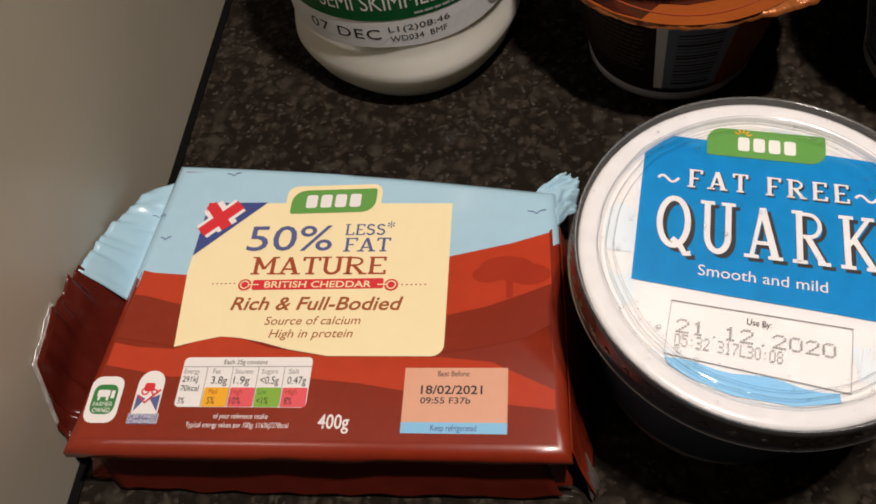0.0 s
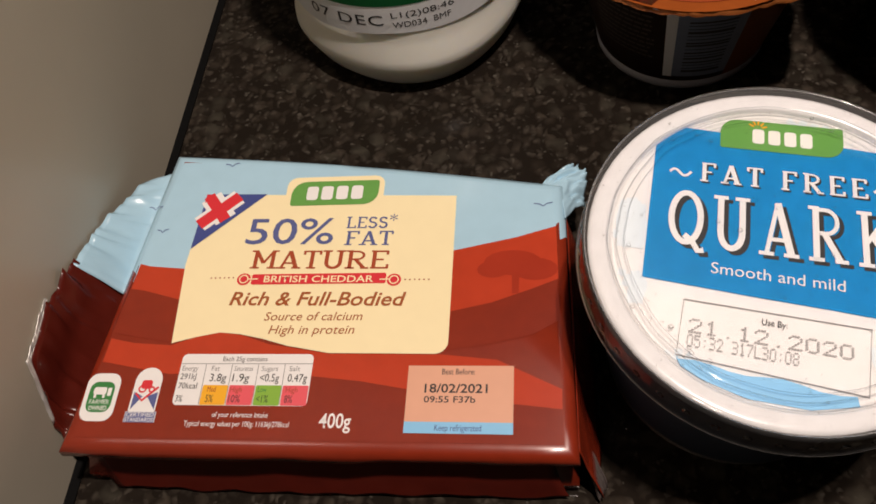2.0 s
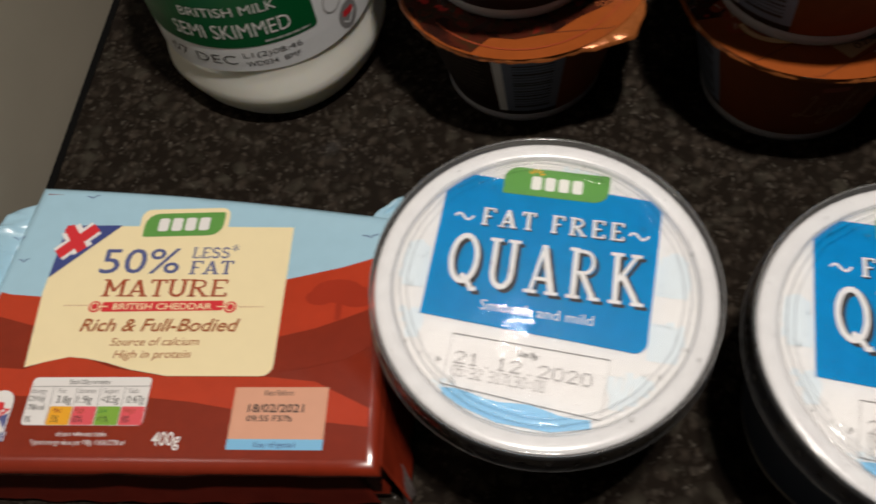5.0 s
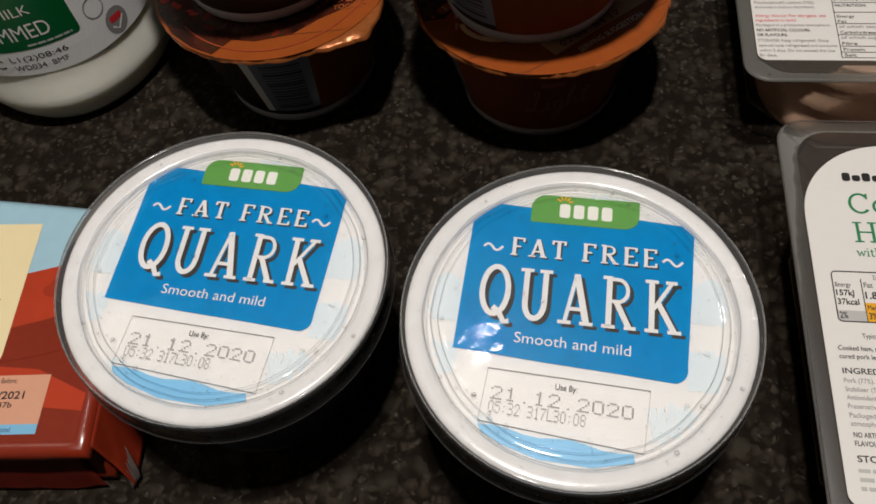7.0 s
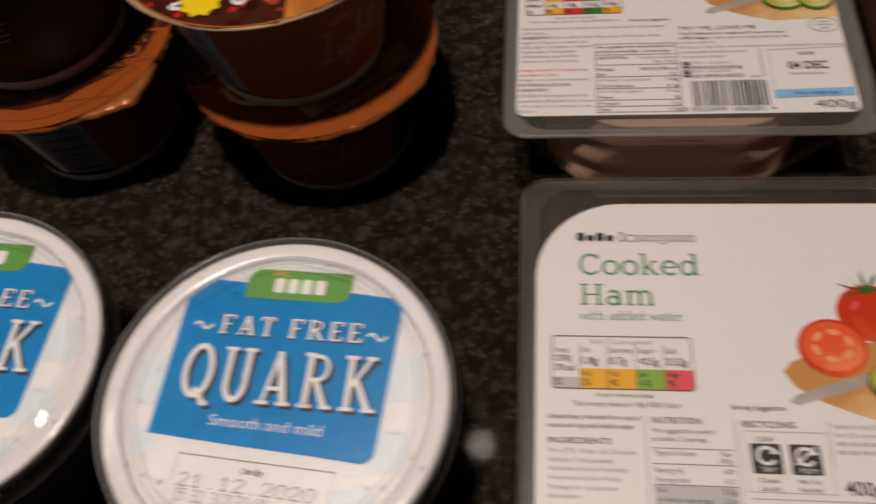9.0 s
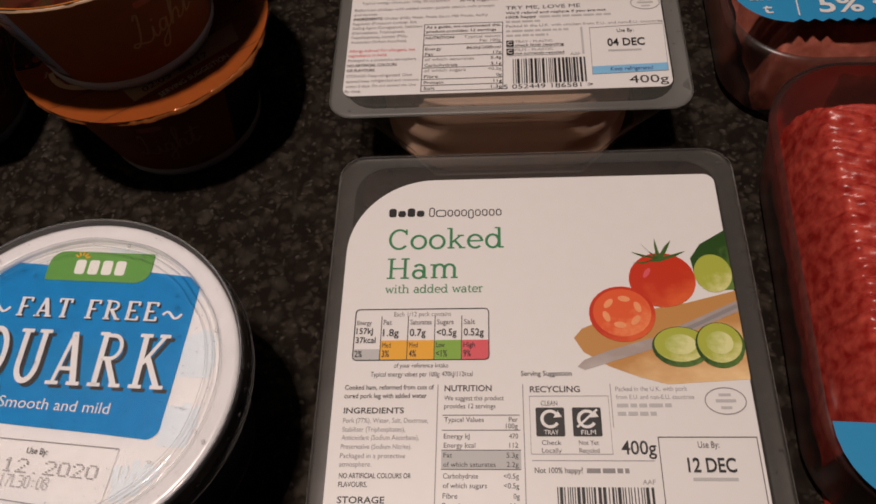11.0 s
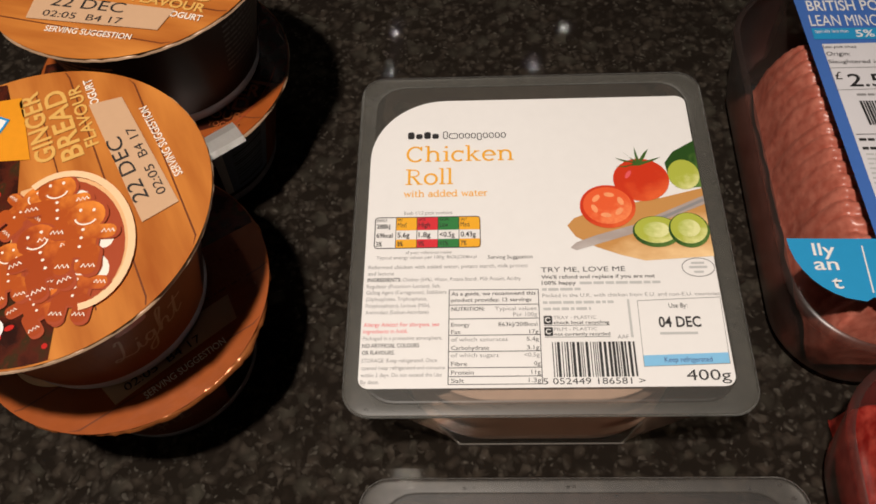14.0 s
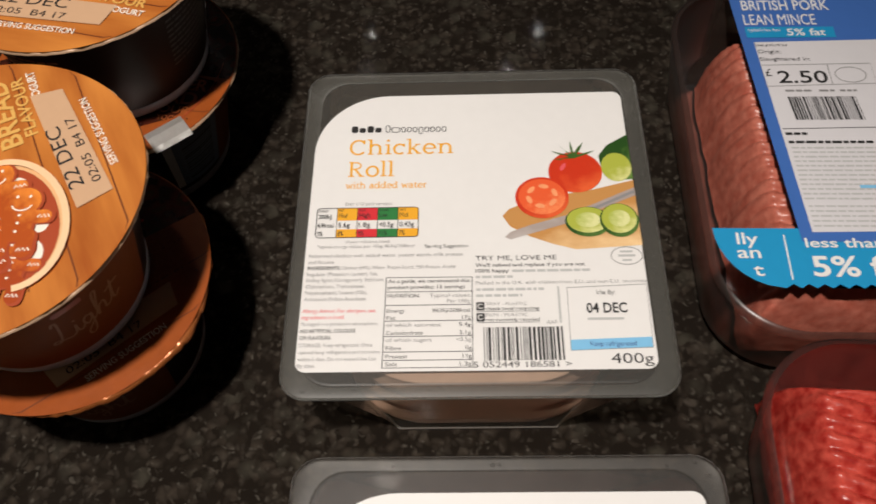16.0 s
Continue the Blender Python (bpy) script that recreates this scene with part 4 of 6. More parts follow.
def nutrition(card, x0, y0, x1, y1, heads, cells, tones, lift, head_row=True):
    w = (x1 - x0) / 5
    tab = part("nutrition_table", flat(stroke(rrect(x0, y0, x1, y1, 1.2, 3), 0.3, True) + [q for i in range(1, 5) for q in stroke([(x0 + i * w, y0), (x0 + i * w, y1 - (2.4 if head_row else 0))], 0.22)], lift + 0.1), BLACK, card, "traffic-light nutrition panel")
    for i, tone in enumerate(tones):
        for box_pts in tone[1]:
            part("colour_cell", flat([rrect(x0 + i * w, box_pts[0], x0 + (i + 1) * w, box_pts[1], 0.4, 2)], lift), tone[0], tab)
    for i, col in enumerate(cells):
        for words, yy, hh, mat in col:
            text(words, x0 + i * w + 0.6, yy, hh, tab, mat, lift + 0.15, width=min(w - 1.6, len(words) * hh * 0.5), bold=0.01)
    return tab


def brand_marks(card, x, y, lift):
    """Plain blocks in place of the brand line: four heavy ones, then ten thin ones."""
    heavy = [rrect(x + i * 3.05, y, x + i * 3.05 + 2.5, y + (3.3 if i in (0, 2) else 2.4), 0.8, 3) for i in range(4)]
    part("brand_mark", flat(heavy, lift), BLACK, card, "plain heavy black brand blocks")
    thin, at = [], x + 13.4
    for i, tall in enumerate((1, 0, 0, 0, 0, 0, 0, 0, 0, 0)):
        w = 3.0 if i == 1 else 1.5
        h = 3.3 if tall else 2.3
        thin += stroke(rrect(at, y - (0.9 if i == 5 else 0), at + w, y + h, 0.7, 3), 0.34, True)
        at += w + 0.75
    part("brand_mark", flat(thin, lift), BLACK, card, "plain thin brand blocks")


def chicken_pack():
    pack, card = meat_tray(pose(0.1850, 0.2753, 0, 0, 0, 2.8), "clear tray of sliced chicken roll with a white label", MEATEDGE, TRAYCLEAR)
    card.matrix_basis = card.matrix_basis @ Matrix.Diagonal((1, 0.986, 1, 1))
    z = 0.4
    brand_marks(card, 13.6, 100.4, z)
    for words, y, w in (("Chicken", 89.6, 40.4), ("Roll", 79.2, 17.8)):
        slab_text(words, 13.0, y, 7.2, w, card, AMBER, z, weight=0.82, narrow=0.94)
    slab_text("with added water", 12.8, 73.8, 2.9, 30.2, card, AMBER, z)
    text("Each 1/12 pack contains", 13.2, 66.2, 1.5, card, GREY, z, width=17)
    nutrition(card, 3.0, 52.2, 40.0, 65.0, (), (
        (("ENERGY", 63.2, 1.2, GREY), ("288kJ", 60.4, 1.9, BLACK), ("69kcal", 56.6, 1.9, BLACK), ("3%", 53.0, 2.0, BLACK)),
        (("FAT", 63.4, 1.1, BLACK), ("Med", 60.8, 2.0, BLACK), ("5.6g", 56.6, 2.1, BLACK), ("8%", 53.0, 2.0, BLACK)),
        (("SATS", 63.4, 1.1, BLACK), ("High", 60.8, 2.0, BLACK), ("1.8g", 56.6, 2.1, BLACK), ("9%", 53.0, 2.0, BLACK)),
        (("SUGARS", 63.4, 1.1, BLACK), ("Low", 60.8, 2.0, BLACK), ("<0.5g", 56.6, 2.1, BLACK), ("<1%", 53.0, 2.0, BLACK)),
        (("SALT", 63.4, 1.1, BLACK), ("Med", 60.8, 2.0, BLACK), ("0.43g", 56.6, 2.1, BLACK), ("7%", 53.0, 2.0, BLACK))),
        ((PAPER, ()), (AMBER, ((52.3, 55.8), (59.6, 65.0))), (RED, ((52.3, 55.8), (59.6, 65.0))), (DARKGREEN, ((52.3, 55.8), (59.6, 65.0))), (AMBER, ((52.3, 55.8), (59.6, 65.0)))), z, False)
    text("of your reference intake", 14, 49.8, 1.3, card, GREY, z, width=16)
    text("Typical energy values per 100g: 863kJ/208kcal", 4.0, 47.8, 1.35, card, GREY, z, width=34.6)
    text("Serving Suggestion", 42.5, 47.4, 1.5, card, BLACK, z, width=15.2)
    text("Reformed chicken with added water, potato starch, milk protein", 1.4, 43.9, 1.55, card, GREY, z, width=54.5)
    text("and lactose", 1.4, 41.4, 1.5, card, GREY, z, width=9.0)
    text("INGREDIENTS:", 1.3, 38.9, 1.5, card, BLACK, z, width=11.5, bold=0.015)
    text("Chicken (64%), Water, Potato Starch, Milk Protein, Acidity", 13.4, 38.9, 1.5, card, GREY, z, width=40)
    for words, y, w in (("Regulator (Potassium Lactate), Salt,", 36.4, 25), ("Gelling Agent (Carrageenan), Stabilisers", 34.0, 27), ("(Diphosphates, Triphosphates,", 31.5, 20.6), ("Polyphosphates), Lactose (Milk),", 29.0, 21.6), ("Antioxidant (Sodium Ascorbate).", 26.5, 21.4)):
        text(words, 1.2, y, 1.5, card, GREY, z, width=w)
    text("Allergy Advice! For allergens, see", 0.9, 21.9, 1.5, card, PINKRED, z, width=25)
    text("ingredients in bold.", 0.9, 19.5, 1.5, card, PINKRED, z, width=14.6)
    text("Packaged in a protective atmosphere.", 0.9, 17.0, 1.4, card, GREY, z, width=26)
    text("NO ARTIFICIAL COLOURS", 0.8, 14.3, 1.5, card, BLACK, z, width=18.6, bold=0.01)
    text("OR FLAVOURS.", 0.8, 11.8, 1.5, card, BLACK, z, width=10.6, bold=0.01)
    text("STORAGE: Keep refrigerated. Once", 0.8, 9.0, 1.5, card, GREY, z, width=24.4)
    text("opened keep refrigerated and consume", 0.8, 6.5, 1.4, card, GREY, z, width=27)
    text("within 2 days. Do not exceed the Use", 0.8, 4.0, 1.4, card, GREY, z, width=26)
    text("By date.", 0.8, 1.6, 1.4, card, GREY, z, width=6)
    rows = (29.6, 24.4, 18.4, 12.6, 6.9, 3.9)
    tab = part("nutrition_list", flat(stroke([(29.2, 35.4), (59.0, 35.2), (58.6, 1.2), (28.8, 1.2)], 0.35, True), z), BLACK, card, "ruled nutrition table")
    part("rule", flat([q for r in rows for q in stroke([(29, r), (58.8, r)], 0.25)], z + 0.02), BLACK, tab)
    text("As a guide, we recommend this", 29.9, 33.2, 1.45, tab, BLACK, z, width=28.2, bold=0.008)
    text("product provides: 12 servings", 29.9, 30.8, 1.45, tab, BLACK, z, width=26.6, bold=0.008)
    text("NUTRITION:", 29.9, 27.4, 1.5, tab, BLACK, z, width=11, bold=0.01)
    for words, x1, y in (("Typical values", 58.3, 27.4), ("Per 100g", 58.3, 25.2), ("863kJ/208kcal", 58.3, 21.6), ("17g", 58.3, 18.9), ("5.4g", 58.3, 16.2), ("3.1g", 58.3, 13.2), ("<0.5g", 58.3, 10.6), ("0g", 58.3, 7.6), ("11g", 58.3, 4.6), ("1.3g", 58.3, 1.8)):
        text(words, x1 - len(words) * 1.0, y, 1.5, tab, GREY if "Per" in words or "Typ" in words or "5" == words[-2] else BLACK, z, width=len(words) * 0.98)
    for words, y, mat in (("Energy", 21.6, BLACK), ("Fat", 18.9, BLACK), ("of which saturates", 16.2, GREY), ("Carbohydrate", 13.2, BLACK), ("of which sugars", 10.6, GREY), ("Fibre", 7.6, BLACK), ("Protein", 4.6, BLACK), ("Salt", 1.8, BLACK)):
        text(words, 29.8, y, 1.5, tab, mat, z, width=len(words) * 1.02)
    text("TRY ME, LOVE ME", 60.3, 41.8, 2.0, card, BLACK, z, width=28.4, bold=0.012)
    text("We'll refund and replace if you are not", 60.3, 39.2, 1.45, card, BLACK, z, width=38, bold=0.008)
    text("100% happy", 60.3, 36.9, 1.45, card, BLACK, z, width=11.5, bold=0.01)
    part("small_print", flat(bars([(73, 100, 36.9), (60.3, 74, 34.6), (60.3, 84, 29.6), (60.3, 76, 27.2)], 1.0), z), PALEGREY, card, "grey contact lines")
    text("Packed in the U.K. with chicken from E.U. and non-E.U. countries", 60.3, 32.1, 1.45, card, GREY, z, width=58.4)
    part("approval_oval", flat(stroke(oval(113.2, 42.9, 5.4, 3.6, 30), 0.3, True), z), GREY, card, "oval approval stamp outline")
    part("approval_lines", flat([rrect(111, 44.2, 115.4, 45.0), rrect(110.2, 42.5, 116.2, 43.4), rrect(111.6, 40.7, 114.8, 41.5)], z), PALEGREY, card)
    for y, a, b in ((23.6, "TRAY - PLASTIC", "check local recycling"), (19.4, "FILM - PLASTIC", "not currently recycled")):
        part("recycling_badge", flat([rrect(60.2, y - 1.6, 63.0, y + 1.6, 0.3, 2)], z), BLACK, card)
        part("badge_ring", flat(stroke(oval(61.6, y, 0.85, 0.85, 12, 40, 330), 0.35), z + 0.08), PAPER, card)
        text(a, 63.4, y + 0.3, 1.25, card, GREY, z, width=14)
        text(b, 63.4, y - 1.5, 1.2, card, BLACK, z, width=18, bold=0.008)
        part("rule", flat(stroke([(60.2, y - 2.0), (81.5, y - 2.0)], 0.18), z), BLACK, card)
    barcode(card, 62.4, 3.4, 88.8, 15.6, z, 3)
    text("5 052449 186581 >", 58.8, 1.0, 2.2, card, BLACK, z, width=32)
    text("AAF", 83.6, 16.6, 1.5, card, GREY, z)
    part("small_print", flat([rrect(88.0, 17, 88.8, 31)], z), PALEGREY, card)
    boxed = part("date_box", flat(stroke([(91.0, 6.8), (118.0, 7.6), (118.6, 31.4), (91.4, 30.4)], 0.3, True), z), GREY, card, "use-by date box")
    part("date_band", flat([[(91.0, 6.8), (118.0, 7.6), (118.1, 11.4), (91.0, 10.6)]], z), BANDBLUE, boxed, "light blue strip")
    text("Use By:", 101.4, 27.6, 1.8, boxed, BLACK, z + 0.1, width=6)
    text("04 DEC", 97.4, 20.6, 3.9, boxed, BLACK, z + 0.1, width=13.6, bold=0.02)
    part("small_print", flat([rrect(97.4, 17.9, 109.5, 18.8)], z), PALEGREY, boxed)
    text("Keep refrigerated", 97.6, 8.2, 1.8, boxed, NAVY, z + 0.15, width=15)
    text("400g", 103.8, 2.0, 3.8, card, BLACK, z, width=13.8)
    salad_picture(card, z)


def ham_pack():
    pack, card = meat_tray(pose(0.2002, 0.1171, 0, 0, 0, 2.8), "clear tray of sliced cooked ham with a white label", HAMMEAT, TRAYDARK)
    z = 0.4
    brand_marks(card, 13.0, 104.4, z)
    for words, y, w in (("Cooked", 92.0, 37.6), ("Ham", 81.2, 23.2)):
        slab_text(words, 13.2, y, 7.6, w, card, TEXTGREEN, z, weight=0.78, narrow=0.94)
    slab_text("with added water", 13.4, 76.2, 2.9, 30.4, card, TEXTGREEN, z, weight=0.85)
    nutrition(card, 4.8, 53.8, 45.4, 70.6, (), (
        (("Energy", 65.4, 1.5, GREY), ("157kJ", 62.4, 2.0, BLACK), ("37kcal", 59.4, 2.0, BLACK), ("2%", 54.8, 2.2, BLACK)),
        (("Fat", 65.4, 1.7, GREY), ("1.8g", 61.6, 2.4, BLACK), ("Med", 57.8, 1.7, BLACK), ("3%", 54.8, 2.2, BLACK)),
        (("Saturates", 65.4, 1.7, GREY), ("0.7g", 61.6, 2.4, BLACK), ("Med", 57.8, 1.7, BLACK), ("4%", 54.8, 2.2, BLACK)),
        (("Sugars", 65.4, 1.7, GREY), ("<0.5g", 61.6, 2.4, BLACK), ("Low", 57.8, 1.7, BLACK), ("<1%", 54.8, 2.2, BLACK)),
        (("Salt", 65.4, 1.7, GREY), ("0.52g", 61.6, 2.4, BLACK), ("High", 57.8, 1.7, BLACK), ("9%", 54.8, 2.2, BLACK))),
        ((PALEGREY, ((54.0, 57.4),)), (AMBER, ((54.0, 60.2),)), (AMBER, ((54.0, 60.2),)), (LIGHTGREEN, ((54.0, 60.2),)), (PINKRED, ((54.0, 60.2),))), z)
    text("Each 1/12 pack contains", 16.6, 68.2, 1.6, card, GREY, z, width=17.4)
    text("of your reference intake", 17.4, 51.4, 1.5, card, BLACK, z, width=16)
    text("Typical energy values per 100g: 470kJ/112kcal", 10.6, 48.6, 1.6, card, BLACK, z, width=30)
    text("Serving Suggestion", 54.6, 48.6, 1.6, card, BLACK, z, width=14.6, bold=0.01)
    text("Cooked ham, reformed from cuts of", 3.4, 44.6, 1.5, card, BLACK, z, width=26, bold=0.01)
    text("cured pork leg with added water", 3.4, 42.0, 1.5, card, BLACK, z, width=24, bold=0.01)
    text("INGREDIENTS", 3.6, 37.4, 1.8, card, BLACK, z, width=17.4, bold=0.015)
    for words, y, w in (("Pork (77%), Water, Salt, Dextrose,", 34.6, 24.4), ("Stabiliser (Triphosphates),", 32.0, 18), ("Antioxidant (Sodium Ascorbate),", 29.6, 22), ("Preservative (Sodium Nitrite).", 27.0, 20), ("Packaged in a protective", 24.4, 18.4), ("atmosphere.", 22.0, 9)):
        text(words, 3.6, y, 1.5, card, GREY, z, width=w)
    text("NO ARTIFICIAL COLOURS OR", 3.8, 18.8, 1.5, card, BLACK, z, width=20, bold=0.01)
    text("FLAVOURS.", 3.8, 16.4, 1.5, card, BLACK, z, width=8, bold=0.01)
    text("STORAGE", 3.8, 12.0, 1.9, card, BLACK, z, width=13, bold=0.015)
    part("small_print", flat(bars(block(3.6, 28, 10.6, 2, 2.4), 1.0), z), PALEGREY, card, "lines of grey small print")
    part("rule", flat(stroke([(30.6, 46), (30.4, 3)], 0.25) + stroke([(55.0, 46), (55.0, 3)], 0.25) + stroke([(79.8, 46), (79.8, 33)], 0.2) + stroke([(57, 23.8), (90, 23.8)], 0.2), z), GREY, card)
    text("NUTRITION", 32.5, 44.0, 1.9, card, BLACK, z, width=13.6, bold=0.015)
    text("We suggest this product", 32.5, 41.2, 1.5, card, BLACK, z, width=17)
    text("provides 12 servings", 32.5, 38.8, 1.5, card, BLACK, z, width=14.6)
    tab = part("nutrition_list", flat([rrect(32.0, 21.4, 54, 26.6)], z - 0.08), PALEGREY, card, "ruled nutrition table with a grey row")
    part("rule", flat([q for y in (36.8, 32.4, 26.7, 21.3) for q in stroke([(32, y), (54, y)], 0.2)], z), BLACK, tab)
    for a, b, y in (("Typical Values", "Per", 34.8), ("", "100g", 32.9), ("Energy kJ", "470", 30.0), ("Energy kcal", "112", 27.4), ("Fat", "5.3g", 24.6), ("of which saturates", "2.2g", 22.0), ("Carbohydrate", "<0.5g", 18.8), ("of which sugars", "<0.5g", 16.2), ("Fibre", "0g", 13.4), ("Protein", "16g", 10.8), ("Salt", "2.1g", 8.2)):
        if a:
            text(a, 32.6, y, 1.5, tab, BLACK, z, width=len(a) * 0.80)
        text(b, 53.4 - len(b) * 0.85, y, 1.5, tab, BLACK, z, width=len(b) * 0.82)
    text("RECYCLING", 57.0, 43.6, 1.9, card, BLACK, z, width=14.2, bold=0.015)
    rec = part("recycling_panel", flat(stroke([(56.8, 25.6), (79.0, 25.6), (79.0, 42.4), (56.8, 42.4)], 0.22, True), z), GREY, card, "recycling panel with two black badges")
    text("CLEAN", 60.0, 39.6, 1.5, rec, BLACK, z, width=4.6)
    for x, words, slash, low in ((58.4, "TRAY", False, ("Check", "Locally")), (68.6, "FILM", True, ("Not Yet", "Recycled"))):
        badge = part("badge", flat([rrect(x, 30.6, x + 8.0, 39.0, 0.4, 2)], z), BLACK, rec, "black recycling badge")
        part("arrow_ring", flat(stroke(oval(x + 4, 35.6, 2.3, 2.3, 18, 30, 330), 0.9), z + 0.1), PAPER, badge)
        part("arrow_tip", flat([[(x + 4.9, 36.0), (x + 7.3, 36.2), (x + 6.2, 38.0)]], z + 0.12), PAPER, badge)
        if slash:
            part("slash", flat(stroke([(x + 1.2, 33.2), (x + 7.0, 38.4)], 0.6), z + 0.14), PAPER, badge)
        text(words, x + 2.2, 31.1, 1.4, badge, PAPER, z + 0.1, width=4)
        for i, w in enumerate(low):
            text(w, x + 1.4, 28.2 - i * 2.2, 1.4, rec, BLACK, z, width=5.4)
    text("Packed in the U.K. with pork", 81.2, 43.8, 1.5, card, GREY, z, width=20)
    text("from E.U. and non-E.U. countries", 81.2, 41.4, 1.4, card, GREY, z, width=21.6)
    part("small_print", flat(bars([(81.2, 97, 39.0), (81.2, 92, 36.6)], 1.1), z), PALEGREY, card, "grey address bars")
    part("approval_oval", flat(stroke(oval(111.3, 40.8, 5.6, 3.9, 30), 0.3, True), z), GREY, card, "oval approval stamp outline")
    part("approval_lines", flat([rrect(109.6, 42.2, 113.0, 43.0), rrect(108.6, 40.4, 114.2, 41.3), rrect(109.8, 38.4, 112.8, 39.2)], z), PALEGREY, card)
    text("400g", 81.4, 25.6, 4.0, card, BLACK, z, width=9.4, bold=0.012)
    text("Not 100% happy?", 57.6, 20.4, 1.6, card, BLACK, z, width=13, bold=0.01)
    part("small_print", flat(bars([(71.6, 83, 20.4)], 1.3), z), GREY, card)
    text("AAF", 86.2, 17.4, 1.4, card, GREY, z)
    barcode(card, 63.4, 4.0, 89.0, 16.6, z, 8)
    boxed = part("date_box", flat(stroke([(91.6, 6.8), (118.0, 6.8), (118.0, 30.4), (91.6, 30.4)], 0.35, True), z), BLACK, card, "use-by date box")
    part("date_band", flat([rrect(91.6, 6.8, 118, 10.6)], z - 0.05), BANDBLUE, boxed, "light blue strip")
    text("Use By:", 102.0, 27.4, 1.9, boxed, BLACK, z + 0.1, width=5.6)
    text("12 DEC", 98.6, 20.8, 4.0, boxed, BLACK, z + 0.1, width=12.8, bold=0.02)
    part("small_print", flat([rrect(99.6, 18.4, 111.4, 19.3)], z), PALEGREY, boxed)
    salad_picture(card, z)


chicken_pack()
ham_pack()


# ---- block of cheddar in its wrapper ----
def cheese_block():
    cheese = thing("cheese_block", "red and sky-blue film-wrapped block of mature cheddar with crumpled ends", "cheese", pose(-0.1729, 0.0879, 0, 0, 0, 8))
    top_z = 27.6
    ins = lambda d, z: ([(x + (d if x < 75 else -d), y + (d if y < 50 else -d)) for x, y in outline], z)
    outline = []
    for (x0, y0), (x1, y1) in (((0, 0), (153.5, 0)), ((153.5, 0), (150.5, 94)), ((150.5, 94), (11, 112)), ((11, 112), (0, 0))):
        for i in range(14):
            f = i / 14
            outline.append((x0 + (x1 - x0) * f, y0 + (y1 - y0) * f + (1.8 * math.sin(math.pi * f) if y0 > 90 and y1 > 90 else 0)))
    bm = loft([ins(3.0, 0.0), ins(0.6, 1.2), ins(0.4, 6), ins(3.4, 13), ins(3.6, 18), ins(0.3, 23.0), ins(0.7, 26.0), ins(2.4, 27.3), ins(4.5, 27.6)])
    for v in bm.verts:
        if 0.004 < v.co.z < 0.0255:
            n = noise.noise(Vector((v.co.x * 55, v.co.y * 55, v.co.z * 140)))
            v.co.x += n * 0.0012
            v.co.y += n * 0.0014
    line = lambda x: 63.2 + (0 if x < 70 else (x - 70) * 0.155)
    for f in bm.faces:
        mid = f.calc_center_median() / MM
        f.material_index = 1 if mid.y > line(mid.x) and len(f.verts) < 9 else 0
    block_part = part("wrapper", bm, MAROON, cheese, "glossy red-brown plastic wrapper", True)
    block_part.data.materials.append(SKY)
    z = top_z + 0.12
    # the print on the upper face
    sky = [(10.2, 64.6), (14, 63.6), (27, 62.4), (70, 63.6), (116, 68.0), (135, 72.4), (147.6, 76.4), (146.2, 90.2), (120, 95.2), (90, 99.6), (60, 103.4), (30, 106.6), (15.6, 107.0), (13.0, 90)]
    part("sky_print", flat([sky], z), SKY, block_part, "pale sky-blue print")
    part("hill_print", flat([[(10.2, 64.6), (14, 63.6), (27, 62.4), (70, 63.6), (116, 68.0), (135, 72.4), (147.6, 76.4), (148.2, 50), (140, 47), (126, 40), (115, 34), (80, 38), (27, 50), (9.4, 53.6)]], z + 0.02), HILL, block_part, "orange-red hill print")
    part("hill_shade", flat([[(9.4, 55.0), (14, 54.4), (27.4, 50.8), (28.6, 35.6), (16, 37.6), (7.8, 39)]], z + 0.06), MAROON, block_part, "dark maroon hill print")
    part("hill_shade", flat([[(115.2, 33), (115.6, 46), (128, 49.0), (140, 53.6), (148.0, 57.0), (148.4, 43), (140, 38), (128, 35)]], z + 0.06), MAROON, block_part, "dark maroon hill print")
    part("hill_print", flat([[(7.8, 37), (16, 35.4), (28.6, 34.6), (36, 37.6), (43.5, 39.2), (51, 38.0), (60, 35.0), (79.4, 31.8), (114, 31.6), (130, 30), (148.6, 21), (148.6, 15), (120, 18), (90, 23), (60, 26), (30, 25), (7.2, 29)]], z + 0.10), HILL, block_part, "orange-red hill print")
    part("low_shade", flat([[(7.2, 31), (30, 28), (60, 28.4), (90, 26), (120, 22), (148.6, 20), (148.8, 4.8), (5.2, 4.8)]], z + 0.05), MAROON, block_part, "dark maroon lower print")
    part("tree_print", flat([oval(134, 63, 9, 4.6, 16), oval(141, 60.6, 7, 4, 16), oval(128, 60.6, 5, 3, 16), [(134, 52), (136, 52), (136.2, 60), (133.8, 60)]], z + 0.08), FILMRED, block_part, "darker tree print")
    card = [(27.6, 92.4), (115.2, 89.2), (115.4, 36.2)] + oval(111.4, 35.8, 4, 4, 5, 0, -85) + [(79.4, 32.0), (66, 34.4), (57.6, 36.8), (50, 38.4), (43.5, 39.0), (36, 37.4), (28.4, 35.3), (26.2, 64)]
    label = part("name_panel", flat([card, rrect(56.2, 86, 90.4, 98.6, 3.5, 4)], z + 0.16), CREAM, block_part, "cream name panel")
    part("brand_patch", flat([rrect(58.2, 86.6, 88.6, 96.6, 2, 4, (1, 5, 1, 5))], z + 0.3), GREEN, label, "green leaf-shaped patch")
    part("brand_mark", flat([rrect(63.6 + i * 5.2, 88.8, 67.6 + i * 5.2, 94.4, 0.9, 3) for i in range(4)], z + 0.36), WHITE, label, "plain white mark")
